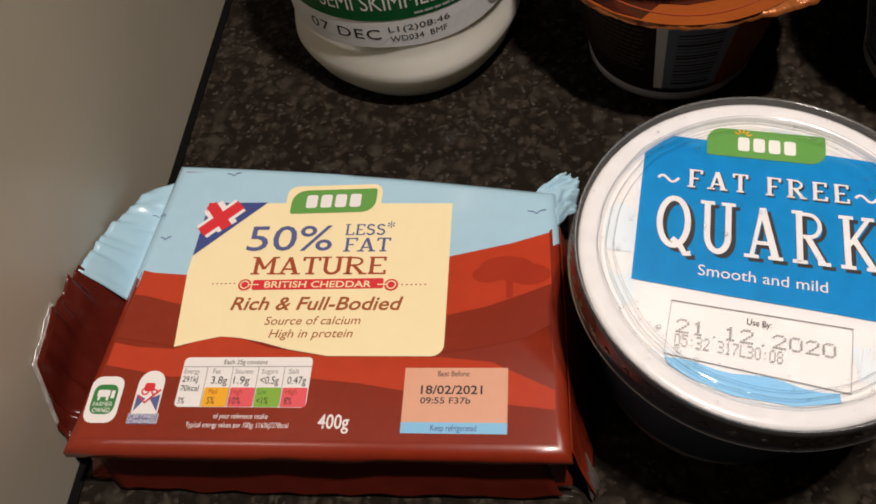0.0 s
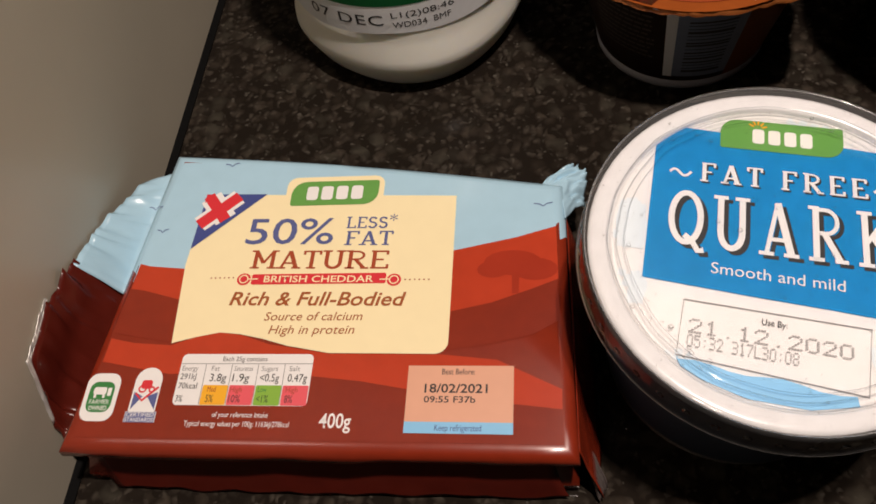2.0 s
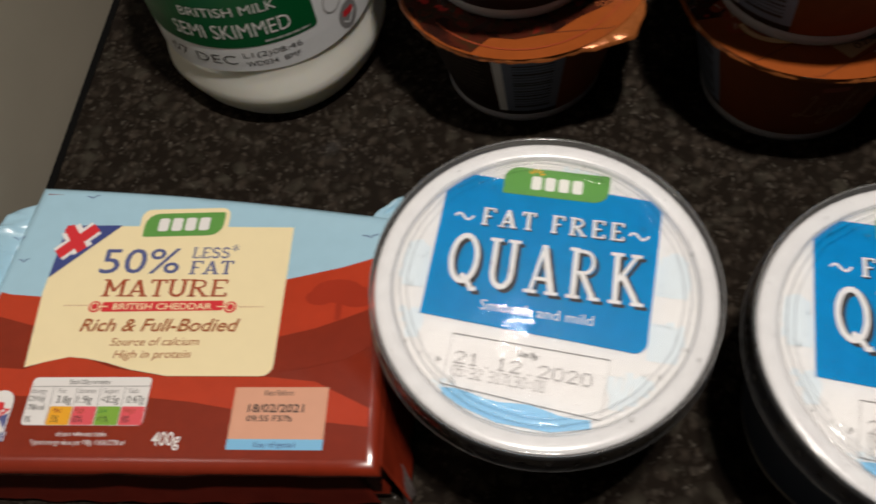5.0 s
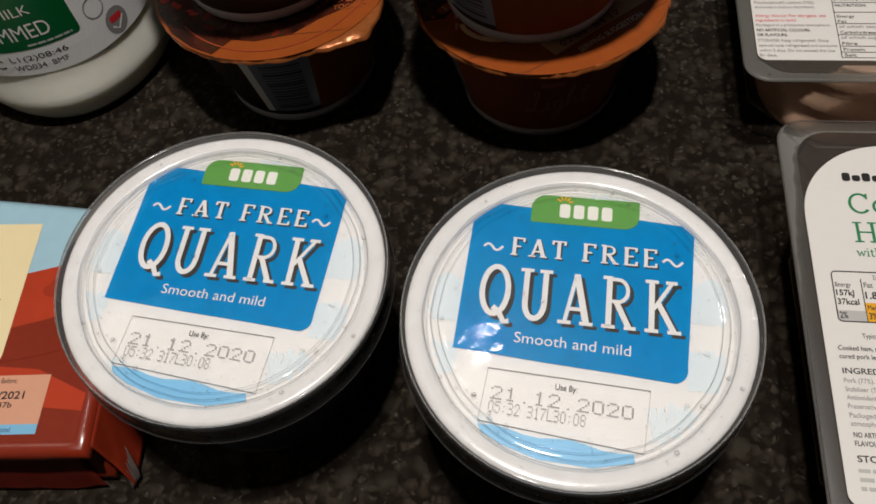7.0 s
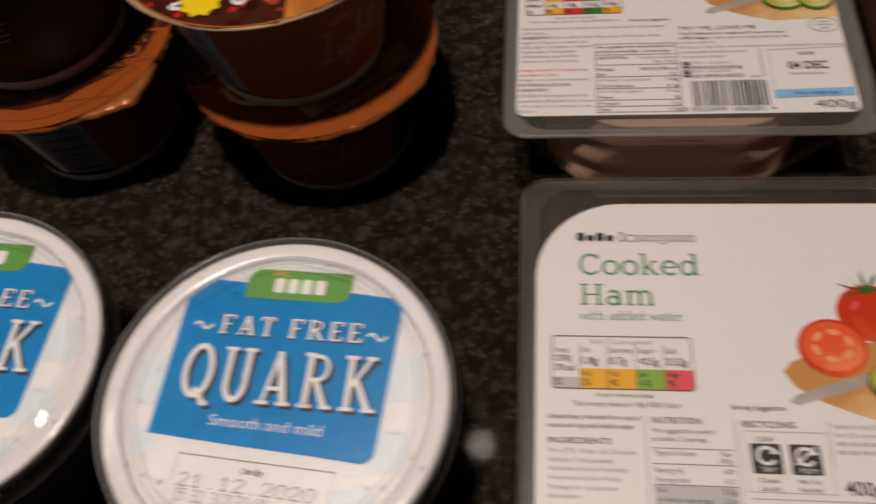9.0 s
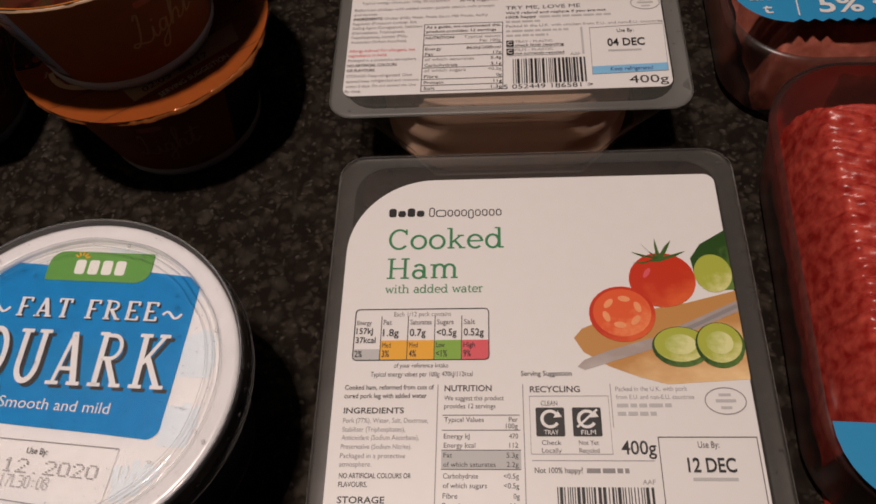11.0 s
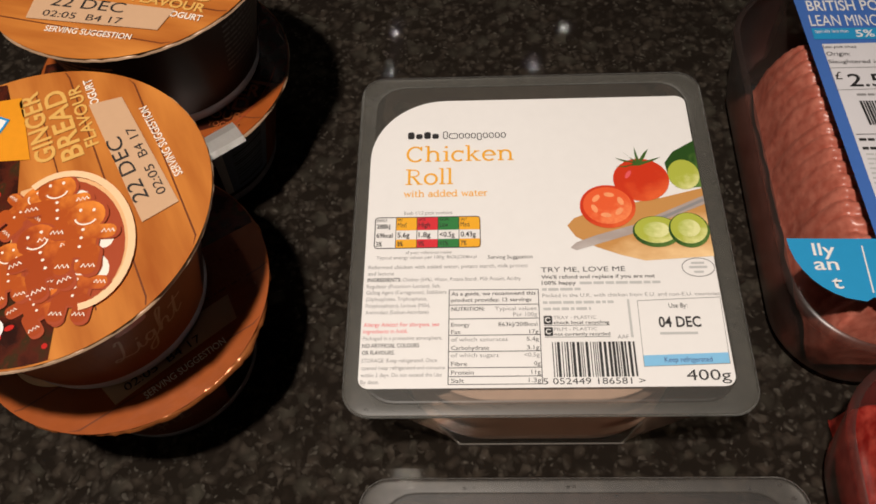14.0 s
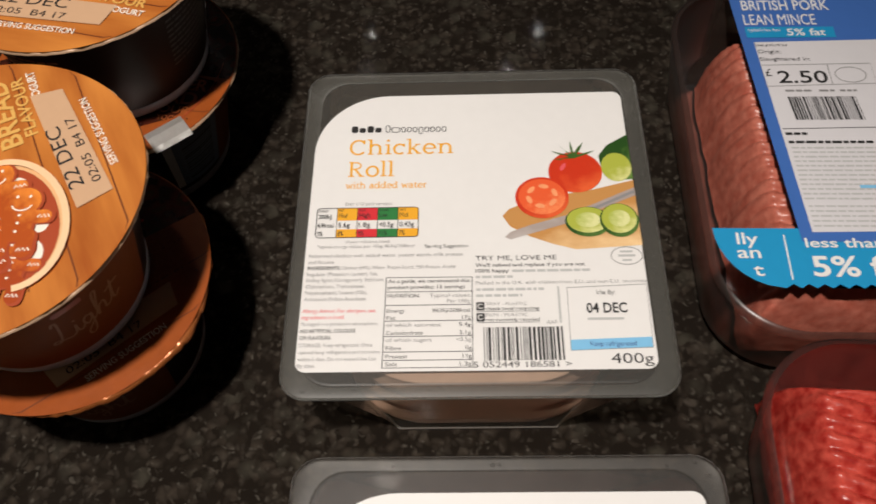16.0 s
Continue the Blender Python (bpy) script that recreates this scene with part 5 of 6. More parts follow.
    flag = part("flag_corner", flat([[(27.6, 92.4), (49.5, 91.8), (26.6, 70.0)]], z + 0.3), NAVY, label, "printed flag corner")
    part("flag_white", flat([[(27.6, 92.3), (33, 92.2), (27.4, 86.6)]] + stroke([(29.4, 91.0), (36.6, 81.6)], 7.6) + stroke([(27.6, 79.8), (39.6, 91.0)], 7.0), z + 0.34), WHITE, flag)
    part("flag_red", flat(stroke([(28.6, 91.6), (36.4, 81.4)], 4.0) + stroke([(27.4, 79.6), (39.8, 91.2)], 4.4) + [[(27.6, 92.3), (30.4, 92.2), (27.5, 88.6)]], z + 0.38), RED, flag)
    text("50%", 45.2, 71.6, 10.6, label, INDIGO, z + 0.3, width=30, bold=0.004, rot=-1)
    slab_text("LESS", 79.0, 77.0, 4.6, 14.2, label, INDIGO, z + 0.3, rot=-1)
    text("*", 93.6, 77.8, 4.6, label, INDIGO, z + 0.3)
    slab_text("FAT", 79.2, 70.4, 5.6, 16.4, label, INDIGO, z + 0.3, rot=-1)
    slab_text("MATURE", 48.6, 62.0, 7.0, 46.4, label, RUST, z + 0.3, rot=-1)
    part("pill", flat([rrect(50.2, 56.0, 94.4, 59.8, 0.6, 2), oval(47.6, 58.0, 2.3, 2.2), oval(97.0, 57.2, 2.3, 2.2)], z + 0.3), RED, label, "red name bar with round ends")
    for px in (47.6, 97.0):
        part("pill_ring", flat(stroke(oval(px, 58.0 if px < 60 else 57.2, 1.4, 1.4, 18), 0.4, True), z + 0.38), CREAM, label)
    part("pill_line", flat(stroke([(49, 58), (52.4, 58)], 0.4) + stroke([(92.4, 57.4), (95.6, 57.4)], 0.4), z + 0.38), CREAM, label)
    text("BRITISH CHEDDAR", 54.4, 56.8, 2.5, label, CREAM, z + 0.38, width=36, bold=0.012, rot=-0.6)
    part("dotted_line", flat([oval(36.4 + i * 1.5, 58.6, 0.28, 0.28, 8) for i in range(6)] + [oval(100.6 + i * 1.5, 57.2, 0.28, 0.28, 8) for i in range(6)], z + 0.3), RUST, label)
    text("Rich & Full-Bodied", 44.4, 48.6, 5.0, label, BROWNSCRIPT, z + 0.3, width=57, bold=0.014, shear=0.22, rot=-0.6)
    text("Source of calcium", 57.0, 43.0, 3.1, label, BROWNSCRIPT, z + 0.3, width=31.4, shear=0.2)
    text("High in protein", 59.2, 38.4, 3.1, label, BROWNSCRIPT, z + 0.3, width=27.2, shear=0.2)
    z += 0.2
    panel = part("nutrition_panel", flat([rrect(33.4, 15.0, 75.0, 31.6, 1.5, 4)], z), WHITE, block_part, "white nutrition panel")
    for i, tone in enumerate((AMBER, PINKRED, LIGHTGREEN, PINKRED)):
        part("colour_cell", flat([rrect(42.0 + i * 8.3, 15.1, 49.9 + i * 8.3, 21.4, 0.4, 2)], z + 0.08), tone, panel)
    part("rule", flat([q for i in range(4) for q in stroke([(41.8 + i * 8.3, 15.2), (41.6 + i * 8.3, 28.2)], 0.2)] + stroke([(33.6, 28.3), (75, 28.4)], 0.2), z + 0.12), GREY, panel)
    text("Each 25g contains", 46.6, 29.2, 1.6, panel, BLACK, z + 0.1, width=14)
    for x, rows in ((34.2, (("Energy", 26.0, 1.7, GREY), ("291kJ", 23.2, 2.0, BLACK), ("70kcal", 20.2, 2.0, BLACK), ("3%", 16.0, 2.2, BLACK))), (43.6, (("Fat", 26.0, 1.7, GREY), ("3.8g", 22.6, 2.6, BLACK), ("Med", 19.2, 1.8, RUST), ("5%", 16.0, 2.4, BLACK))), (50.8, (("Saturates", 26.0, 1.7, GREY), ("1.9g", 22.6, 2.6, BLACK), ("High", 19.2, 1.8, RUST), ("10%", 16.0, 2.4, BLACK))), (59.4, (("Sugars", 26.0, 1.7, GREY), ("<0.5g", 22.6, 2.6, BLACK), ("Low", 19.2, 1.8, DARKGREEN), ("<1%", 16.0, 2.4, BLACK))), (68.0, (("Salt", 26.0, 1.7, GREY), ("0.47g", 22.6, 2.6, BLACK), ("High", 19.2, 1.8, RUST), ("8%", 16.0, 2.4, BLACK)))):
        for words, y, h, mat in rows:
            text(words, x, y, h, panel, mat, z + 0.15, width=min(5.9, len(words) * h * 0.5))
    text("of your reference intake", 46.8, 11.4, 1.7, block_part, WHITE, z, width=17)
    text("Typical energy values per 100g: 1163kJ/278kcal", 38.6, 8.6, 1.7, block_part, WHITE, z, width=32)
    text("400g", 79.4, 8.6, 4.6, block_part, WHITE, z, width=9.4, bold=0.012)
    date = part("date_panel", flat([rrect(104.2, 7.4, 135.0, 28.0)], z), PEACH, block_part, "peach best-before panel")
    part("date_band", flat([rrect(104.2, 7.4, 135.0, 10.8)], z + 0.08), BANDBLUE, date, "light blue strip")
    text("Best Before:", 114.2, 25.2, 1.9, date, BLACK, z + 0.1, width=9.6)
    text("18/02/2021", 109.4, 19.6, 2.8, date, BLACK, z + 0.1, width=18.2, bold=0.014)
    text("09:55 F37b", 109.4, 16.6, 2.0, date, BLACK, z + 0.1, width=14.8, bold=0.01)
    text("Keep refrigerated", 113.0, 8.2, 1.9, date, NAVY, z + 0.15, width=13.2)
    farm = part("farm_badge", flat([rrect(4.6, 9.6, 15.4, 25.0, 3.2, 4)], z), WHITE, block_part, "white and green farm badge")
    part("badge_centre", flat([rrect(6.0, 12.4, 14.0, 22.2, 2.4, 4)], z + 0.1), DARKGREEN, farm, "green badge centre")
    part("badge_mark", flat([rrect(7.4, 18.0, 11.6, 20.4, 0.6, 2), rrect(7.8, 16.9, 8.6, 18), rrect(10.6, 16.9, 11.4, 18), rrect(12.0, 17.6, 13.2, 20.2)], z + 0.16), WHITE, farm)
    text("FARMER", 6.9, 15.0, 1.5, farm, WHITE, z + 0.16, width=6.4, bold=0.012)
    text("OWNED", 7.2, 13.0, 1.5, farm, WHITE, z + 0.16, width=5.8, bold=0.012)
    mark = part("assurance_badge", flat([rrect(19.4, 9.4, 29.2, 12.8), rrect(20.0, 12.8, 28.6, 27.0, 4.2, 5, (0.5, 0.5, 4.2, 4.2))], z), WHITE, block_part, "white badge with a red tick mark")
    part("badge_flag", flat([[(20.6, 13.4), (23.6, 17.6), (20.6, 19.0)], [(28.2, 13.4), (25.0, 17.6), (28.2, 19.0)], rrect(19.6, 9.4, 29.0, 12.6)], z + 0.1), INDIGO, mark)
    part("badge_red", flat([rrect(22.4, 20.0, 25.8, 22.8, 0.8, 3)] + stroke(oval(23.0, 20.0, 1.1, 1.1, 12), 0.5, True) + stroke(oval(26.0, 19.8, 0.8, 0.8, 12), 0.5, True) + stroke([(21.2, 18.6), (23.6, 16.2), (28, 20.6)], 0.7), z + 0.16), RED, mark)
    text("CERTIFIED", 19.9, 11.2, 1.3, mark, WHITE, z + 0.16, width=8.8, bold=0.01)
    text("STANDARDS", 19.8, 9.6, 1.3, mark, WHITE, z + 0.16, width=9.0, bold=0.01)
    for x, y, s in ((34.2, 105.0, 2.6), (9.8, 87.0, 2.4), (14.8, 77.4, 2.0), (82.0, 94.4, 2.0), (143.6, 84.6, 3.0)):
        part("bird_print", flat(stroke([(x - s, y + 0.6), (x - s * 0.4, y + 0.4), (x, y - 0.5), (x + s * 0.4, y + 0.6), (x + s, y + 0.9)], 0.32), z), INDIGO, block_part)

    # gathered ends of the wrapper
    def crumple(name, rows, mat, text_label, seed, amp=1.6):
        """A creased sheet through rows of (x, y, z) in mm."""
        bm2 = bmesh.new()
        nu, nv = 48, 16
        grid = []
        for i in range(nu + 1):
            fi = i / nu * (len(rows[0]) - 1)
            a = min(int(fi), len(rows[0]) - 2)
            line = []
            for j in range(nv + 1):
                fj = j / nv * (len(rows) - 1)
                b2 = min(int(fj), len(rows) - 2)
                p = [Vector(rows[b2 + k][a]).lerp(Vector(rows[b2 + k][a + 1]), fi - a) for k in (0, 1)]
                q = p[0].lerp(p[1], fj - b2)
                fade = j / nv
                d = noise.noise(Vector((i * 0.26 + seed, j * 0.12, seed))) * amp * 1.7 + noise.noise(Vector((i * 0.45 + seed * 3 - j * 0.1, j * 0.22, 9))) * amp * 0.9 + abs(noise.noise(Vector((i * 0.5 - j * 0.3, j * 0.2, seed * 2)))) * amp * 0.5
                q = q + Vector((d * 0.35, d * 0.5, d)) * fade
                q.z = max(q.z, 0.6)
                q.x = max(q.x, -9.6)
                line.append(bm2.verts.new(q * MM))
            grid.append(line)
        for i in range(nu):
            for j in range(nv):
                bm2.faces.new((grid[i][j], grid[i + 1][j], grid[i + 1][j + 1], grid[i][j + 1]))
        bmesh.ops.recalc_face_normals(bm2, faces=bm2.faces[:])
        bmesh.ops.solidify(bm2, geom=bm2.faces[:], thickness=0.15 * MM)
        return part(name, bm2, mat, cheese, text_label, True)

    # Darkened red: the shade on the side facing the wall is painted in.
    crumple("end_flap", [[(4.4, 4.6, 27.0), (6.0, 20, 27.3), (7.5, 42, 27.5), (9.6, 64, 27.5)], [(-1, 5, 17), (0.5, 20, 13), (1.5, 42, 13), (3, 63, 18)], [(-6, 7, 12), (-7, 21, 22), (-6.5, 42, 26), (-4, 61, 27)], [(-8.6, 10, 13), (-8.8, 24, 38.5), (-8.8, 44, 41), (-8.8, 62, 36)]], FLAPSHADE, "crumpled red end flap of the wrapper", 2.0, 2.2)
    crumple("end_flap", [[(9.2, 58, 27.5), (12, 85, 27.5), (15, 107, 27.4)], [(3, 57, 19.6), (4, 84, 18), (8, 108, 20)], [(-8.6, 60, 35.5), (-8.6, 80, 29), (-3, 105, 20)]], SKY, "crumpled sky-blue end flap of the wrapper", 4.0, 0.8)
    crumple("foil_edge", [[(-8.9, 13, 18), (-9.0, 24, 38.5), (-9.0, 44, 41)], [(-9.4, 12, 18.5), (-9.5, 23, 39.6), (-9.5, 44, 42.2)]], FOIL, "silver zigzag cut edge of the flap", 2.0, 0.9)
    crumple("end_flap", [[(143, 94, 26), (149, 93.6, 26), (150.5, 80, 26.5)], [(145, 98, 25), (152, 97, 25), (154, 88, 21)], [(153, 103, 24), (158, 101, 24), (157, 91, 16)]], SKY, "crumpled sky-blue corner of the wrapper", 7.0)
    crumple("end_flap", [[(151, 80, 26), (152, 45, 26), (153, 4, 25)], [(154, 78, 14), (155.5, 45, 13), (156, 2, 14)], [(157, 74, 2), (159, 45, 1.5), (160, -3, 2)]], MAROON, "dark folded end of the wrapper", 9.0, 0.9)
    crumple("foil_corner", [[(153.5, 14, 16), (154, 7, 16)], [(156.6, 9, 10), (156.6, 2, 9)], [(161, 1, 3), (159, -3, 2)]], OLDFOIL, "silver inside of a torn wrapper corner", 5.0, 1.2)
    # Front seam takes the same darkened red for the shade below the edge.
    crumple("seam_fold", [[(6, 3.4, 16), (76, 3.2, 15), (146, 3.4, 16)], [(7, 0.4, 8), (76, 0.0, 8), (148, 0, 8)], [(9, -2.4, 1.6), (76, -3.0, 1.4), (150, -2.4, 1.6)]], FLAPSHADE, "glossy folded front seam", 11.0, 0.8)


cheese_block()


# ---- yoghurt pots ----
def cone(r0, z0, r1, z1, turn=0.0):
    """Lays print (arc length, height) on a tapering side; angle 0 faces -y."""
    def go(u, v, lift):
        z = v
        r = (r0 + (r1 - r0) * (z / MM - z0) / (z1 - z0)) * MM + lift
        a = u / (r1 * MM) + radians(turn) - math.pi / 2
        return (r * math.cos(a), r * math.sin(a), z)
    return go


def clipped(pts, r=46.5):
    out = []
    for x, y in pts:
        d = math.hypot(x, y)
        k = min(1, r / d) if d else 1
        out.append((x * k, y * k))
    return out


def gingerbread(cx, cy, s, rot):
    """A plain biscuit outline: round top, arms and legs, with icing strokes."""
    c, q = math.cos(radians(rot)), math.sin(radians(rot))
    put = lambda pts: [(cx + (x * c - y * q) * s, cy + (x * q + y * c) * s) for x, y in pts]
    shapes = [put(oval(0, 5.0, 4.0, 3.8, 18)), put(rrect(-3.2, -5, 3.2, 3.5, 2, 3)), put(rrect(-7, -0.6, 7, 2.8, 1.6, 3)), put(rrect(-4.4, -9, -0.8, -2, 1.6, 3)), put(rrect(0.8, -9, 4.4, -2, 1.6, 3))]
    zig = lambda x0, x1, y: [(x0 + (x1 - x0) * i / 6, y + (0.4 if i % 2 else -0.4)) for i in range(7)]
    lines = [put(p) for z in (zig(-6.6, -4, 1.2), zig(4, 6.6, 1.2), zig(-4, -1.2, -7), zig(1.2, 4, -7)) for p in stroke(z, 0.30)] + [put(oval(0, y, 0.36, 0.36, 8)) for y in (-2.5, -0.4, 1.6)]
    lines += [put(p) for p in stroke([(2.3 * math.cos(radians(a)), 4.8 + 2.0 * math.sin(radians(a))) for a in range(200, 345, 20)], 0.36)] + [put(oval(x, 6.4, 0.34, 0.42, 8)) for x in (-1.4, 1.4)]
    return shapes, lines


def yogurt_pot(m, label, lid_turn, side_turn, tab_angle, detail=True, tab_size=1.2, worn_shaded=False, silver_tab=False):
    pot = thing("yogurt_pot", label, "yogurt pot", m, "yogurt pots")
    part("pot", lathe([(0, 1.0), (28.0, 0.8), (30.4, 0), (32.2, 0.6), (32.9, 1.8), (33.3, 5.0), (32.9, 5.4), (33.0, 7.4), (42.4, 49.0), (47.6, 51.6), (48.2, 52.6), (47.0, 53.2)]), POTFOOT, pot, "white plastic pot with a pale foot ring", True)
    side = part("sleeve", lathe([(33.0, 5.6), (42.8, 48.8)], 72), POTDARK, pot, "dark brown printed sleeve", True)
    wrap = cone(33.6, 8.0, 42.8, 48.8, side_turn)
    part("brown_print", flat([rrect(9, 6.2, 88, 48)], 0.25, wrap), POTBROWN, side, "warm brown printed panel")
    panel = part("barcode_panel", flat([rrect(-16, 9, 9, 48)], 0.3, wrap), POTBLUE, side, "slate blue panel with a barcode")
    part("barcode", flat([rrect(-12, 12 + i * 2.0 + (0.4 if i % 3 else 0), 5, 12.9 + i * 2.0 + (0.5 if i % 4 == 0 else 0)) for i in range(16)], 0.36, wrap), BLACK, panel, "black barcode")
    part("panel_edge", flat([rrect(-20, 8.8, -16, 48.4)], 0.34, wrap), LABELWHITE, side, "pale strip")
    part("small_print", flat(bars(block(-52, -24, 44, 18, 2.6), 1.0), 0.34, wrap), FAINTINK, side, "lines of pale small print")
    part("small_print", flat(bars(block(-116, -92, 42, 28, 2.8), 1.0), 0.34, wrap), SCRIPT, side, "lines of pale small print")
    script_word(44, 20, 15.0, 30, side, SCRIPT, 0.4, 0.058, 6, wrap)
    part("brand_mark", flat([rrect(50, 38, 60, 41, 1.2, 3)], 0.38, wrap), RUST, side, "small red brand patch")
    # foil lid with a crimped, slightly lifted edge
    def dent(a, r, z):
        if r < 46.5:
            return r, z
        k = noise.noise(Vector((math.cos(a) * 5, math.sin(a) * 5, tab_angle * 0.1))) * 2.0 + noise.noise(Vector((math.cos(a) * 17, math.sin(a) * 17, tab_angle))) * 1.2
        d = (a - radians(tab_angle) + math.pi) % (2 * math.pi) - math.pi
        tab = tab_size * max(0.0, 1 - abs(d) / 0.40) if r > 47 else 0
        if worn_shaded and r > 47.5:
            fold = abs(noise.noise(Vector((math.cos(a) * 9, math.sin(a) * 9, tab_angle + 4)))) ** 0.6 * 2.6
            return r - 0.6 + k * 0.4 + tab + fold * 0.3, z + k * 0.4 - fold * (0.1 if r < 48.7 else 0.3) + tab * 0.04
        return r + k * 0.35 + tab, z + k * (0.12 if r < 48.7 else 0.5) + tab * 0.04
    lid = part("foil_lid", lathe([(0, 53.3), (30, 53.35), (44, 53.4), (46.6, 53.5), (48.5, 53.5), (49.0, 53.2), (49.2, 52.6)] + ([(49.3, 52.0)] if worn_shaded else []), 216, dent), FOILEDGE if worn_shaded else DULLRIM, pot, "crimped foil lid with a pull tab", True)
    if silver_tab:
        tab_sheet = bmesh.new()
        rows = [[tab_sheet.verts.new((x * MM, v * MM, z * MM)) for v in (-8.0, -2.5, 2.0, 7.5)] for x, z in ((41.5, 55.1), (45.0, 55.8), (49.6, 55.2), (51.4, 53.8))]
        for p, q in zip(rows, rows[1:]):
            for k in range(3):
                tab_sheet.faces.new((p[k], q[k], q[k + 1], p[k + 1]))
        bmesh.ops.solidify(tab_sheet, geom=tab_sheet.faces[:], thickness=0.2 * MM)
        flap = part("pull_tab", tab_sheet, FOIL, lid, "folded silver pull tab")
        flap.matrix_basis = pose(0, 0, 0, 0, 0, tab_angle)
    sheet = lambda shapes, lift: flat([clipped(p, 48.5) for p in shapes], lift)
    # Lower lids swap the planks for a darker copy: the upper pot's shade.
    wood = part("plank_print", flat([oval(0, 0, 49.0, 49.0, 96)], 0.0), PLANK if detail and not worn_shaded else LIDSHADED, lid, "printed wooden planks")
    wood.matrix_basis = pose(0, 0, 53.95 * MM, 0, 0, lid_turn)
    part("plank_joint", sheet([q for y in (-37, -20) for q in stroke([(x, y + 0.01 * x) for x in range(-46, 47, 4)], 0.5)] + stroke([(-40, -8), (40, -9)], 0.4), 0.05), JOINT, wood)
    dark = part("dark_print", sheet([[(-48, 6), (-38, 2), (-22, 7), (-6, 6), (10, 2), (22, -1), (48, -2)] + oval(0, 0, 48.5, 48.5, 40, 0, 174)], 0.1), DARKPRINT, wood, "dark festive background print, widened as shade on lower lids")
    # Brown lettering on lower lids has the shadow put into its colour.
    for words, x0, y0, h, w in (("GINGER", 13.0, -9.6, 6.0, 28), ("BREAD", 10.6, -16.8, 6.4, 28), ("FLAVOUR", 12.6, -21.6, 3.8, 25), ("YOGURT", 25.4, -25.4, 2.6, 13)):
        text(words, x0, y0, h, wood, BROWNSCRIPT if worn_shaded or not detail else LIDTEXT if words != "YOGURT" else ICING, 0.3, width=w, bold=0.02)
    if not detail:
        # Crease drawn as a flat rust line, its shade put into the colour.
        part("crease_shade_line", sheet(stroke([((43.5 + 0.9 * math.sin(radians(a) * 3.0)) * math.cos(radians(a)), (43.5 + 0.9 * math.sin(radians(a) * 3.0)) * math.sin(radians(a))) for a in range(-140, 12, 4)], 0.55), 0.3), RUST, wood, "brown line painted as the shade of a crease along the crimped edge")
        part("berry_print", sheet([oval(-43 + (i * 7) % 17, 1 - (i * 5) % 24, 1.0 + (i % 3) * 0.5, 0.9 + (i % 2) * 0.6, 8) for i in range(18)], 0.24), BERRY, wood, "red berry print")
        # Real dark print, widened to hold the upper pot's shadow too.
        part("dark_print", sheet([[(-48, -4), (-45, -17), (-38, -31), (-29, -40), (-20, -44), (-13, -37), (-4, -39), (10, -37), (20, -30), (32, -24), (40, -14), (44, -4), (-20, 8)]], 0.16), DARKPRINT, wood, "dark festive background print, widened as shade on lower lids")
        return pot
    part("berry_print", sheet([oval(-44 + (i * 13) % 84, 6 + (i * 29) % 38, 0.8 + (i % 3) * 0.4, 0.8 + (i % 2) * 0.5, 8) for i in range(40)], 0.2), BERRY, dark, "red berry print")
    # Patch and heart left off where the upper pot's shadow hides them.
    if not worn_shaded:
        part("patch_print", sheet([[(16, -2.5), (40.5, -5.0), (45, 11), (23.6, 15.2)]], 0.3), PATCH, dark, "orange patch")
    hx, hy = 33.4, 5.6
    heart = [(hx + 0.34 * 16 * math.sin(radians(a)) ** 3, hy + 0.34 * (13 * math.cos(radians(a)) - 5 * math.cos(radians(2 * a)) - 2 * math.cos(radians(3 * a)))) for a in range(0, 360, 15)]
    if not worn_shaded:
        part("heart_print", sheet([heart], 0.4), WHITE, dark, "white heart with a blue outline")
        part("heart_line", sheet(stroke(heart, 0.7, True), 0.46), BLUE, dark)
        text("0%", hx - 2.6, hy - 0.6, 3.0, dark, BLACK, 0.5, width=5)
    bowl = part("bowl_print", sheet([[(-38, -4)] + oval(-16, -7, 22, 16.5, 22, 180, 372) + [(6, 2), (-10, 8), (-26, 6)]], 0.3), BOWL, wood, "bowl print full of biscuits")
    part("bowl_inside", sheet([oval(-16, -6.4, 20.4, 14.6, 30)], 0.36), RUST, bowl)
    for q in (oval(-28, -11, 4.4, 3.4, 14), oval(-6, -12, 4.8, 3.6, 14), oval(-19, -15, 4.0, 3.0, 14), oval(-12, 3, 3.6, 3.0, 14)):
        part("cream_print", sheet([q], 0.42), ICING, bowl)
    for k, (gx, gy, gs, gr) in enumerate(((-1, 3.0, 1.0, 25), (-31, 6.0, 1.0, 100), (-19, 10.0, 1.05, 80), (-31, -5.0, 1.15, 62), (-5, -6.0, 1.3, 78), (-19, 1.0, 1.3, 92), (-17, -10.0, 1.3, 66))):
        shapes, lines = gingerbread(gx, gy, gs, gr - 180)
        edge, _ = gingerbread(gx - 0.5, gy - 0.5, gs * 1.06, gr - 180)
        part("biscuit_edge", flat(edge, 0.43 + k * 0.08), RUST, bowl, "dark baked edge of the biscuit print")
        part("biscuit_print", flat(shapes, 0.46 + k * 0.08), (COOKIE, COOKIE2)[k % 2], bowl, "gingerbread biscuit print")
        part("icing_print", flat(lines, 0.52 + k * 0.08), ICING, bowl)
    part("bowl_rim", sheet(stroke(oval(-16, -7, 22, 16.0, 26, 170, 380), 2.0), 1.1), BOWLRIM, bowl)
    st = part("date_sticker", sheet([[(-19.6, -25.6), (-17.6, -36.4), (26.6, -32.0), (28.2, -22.4)]], 0.4), TAN, wood, "tan date patch")
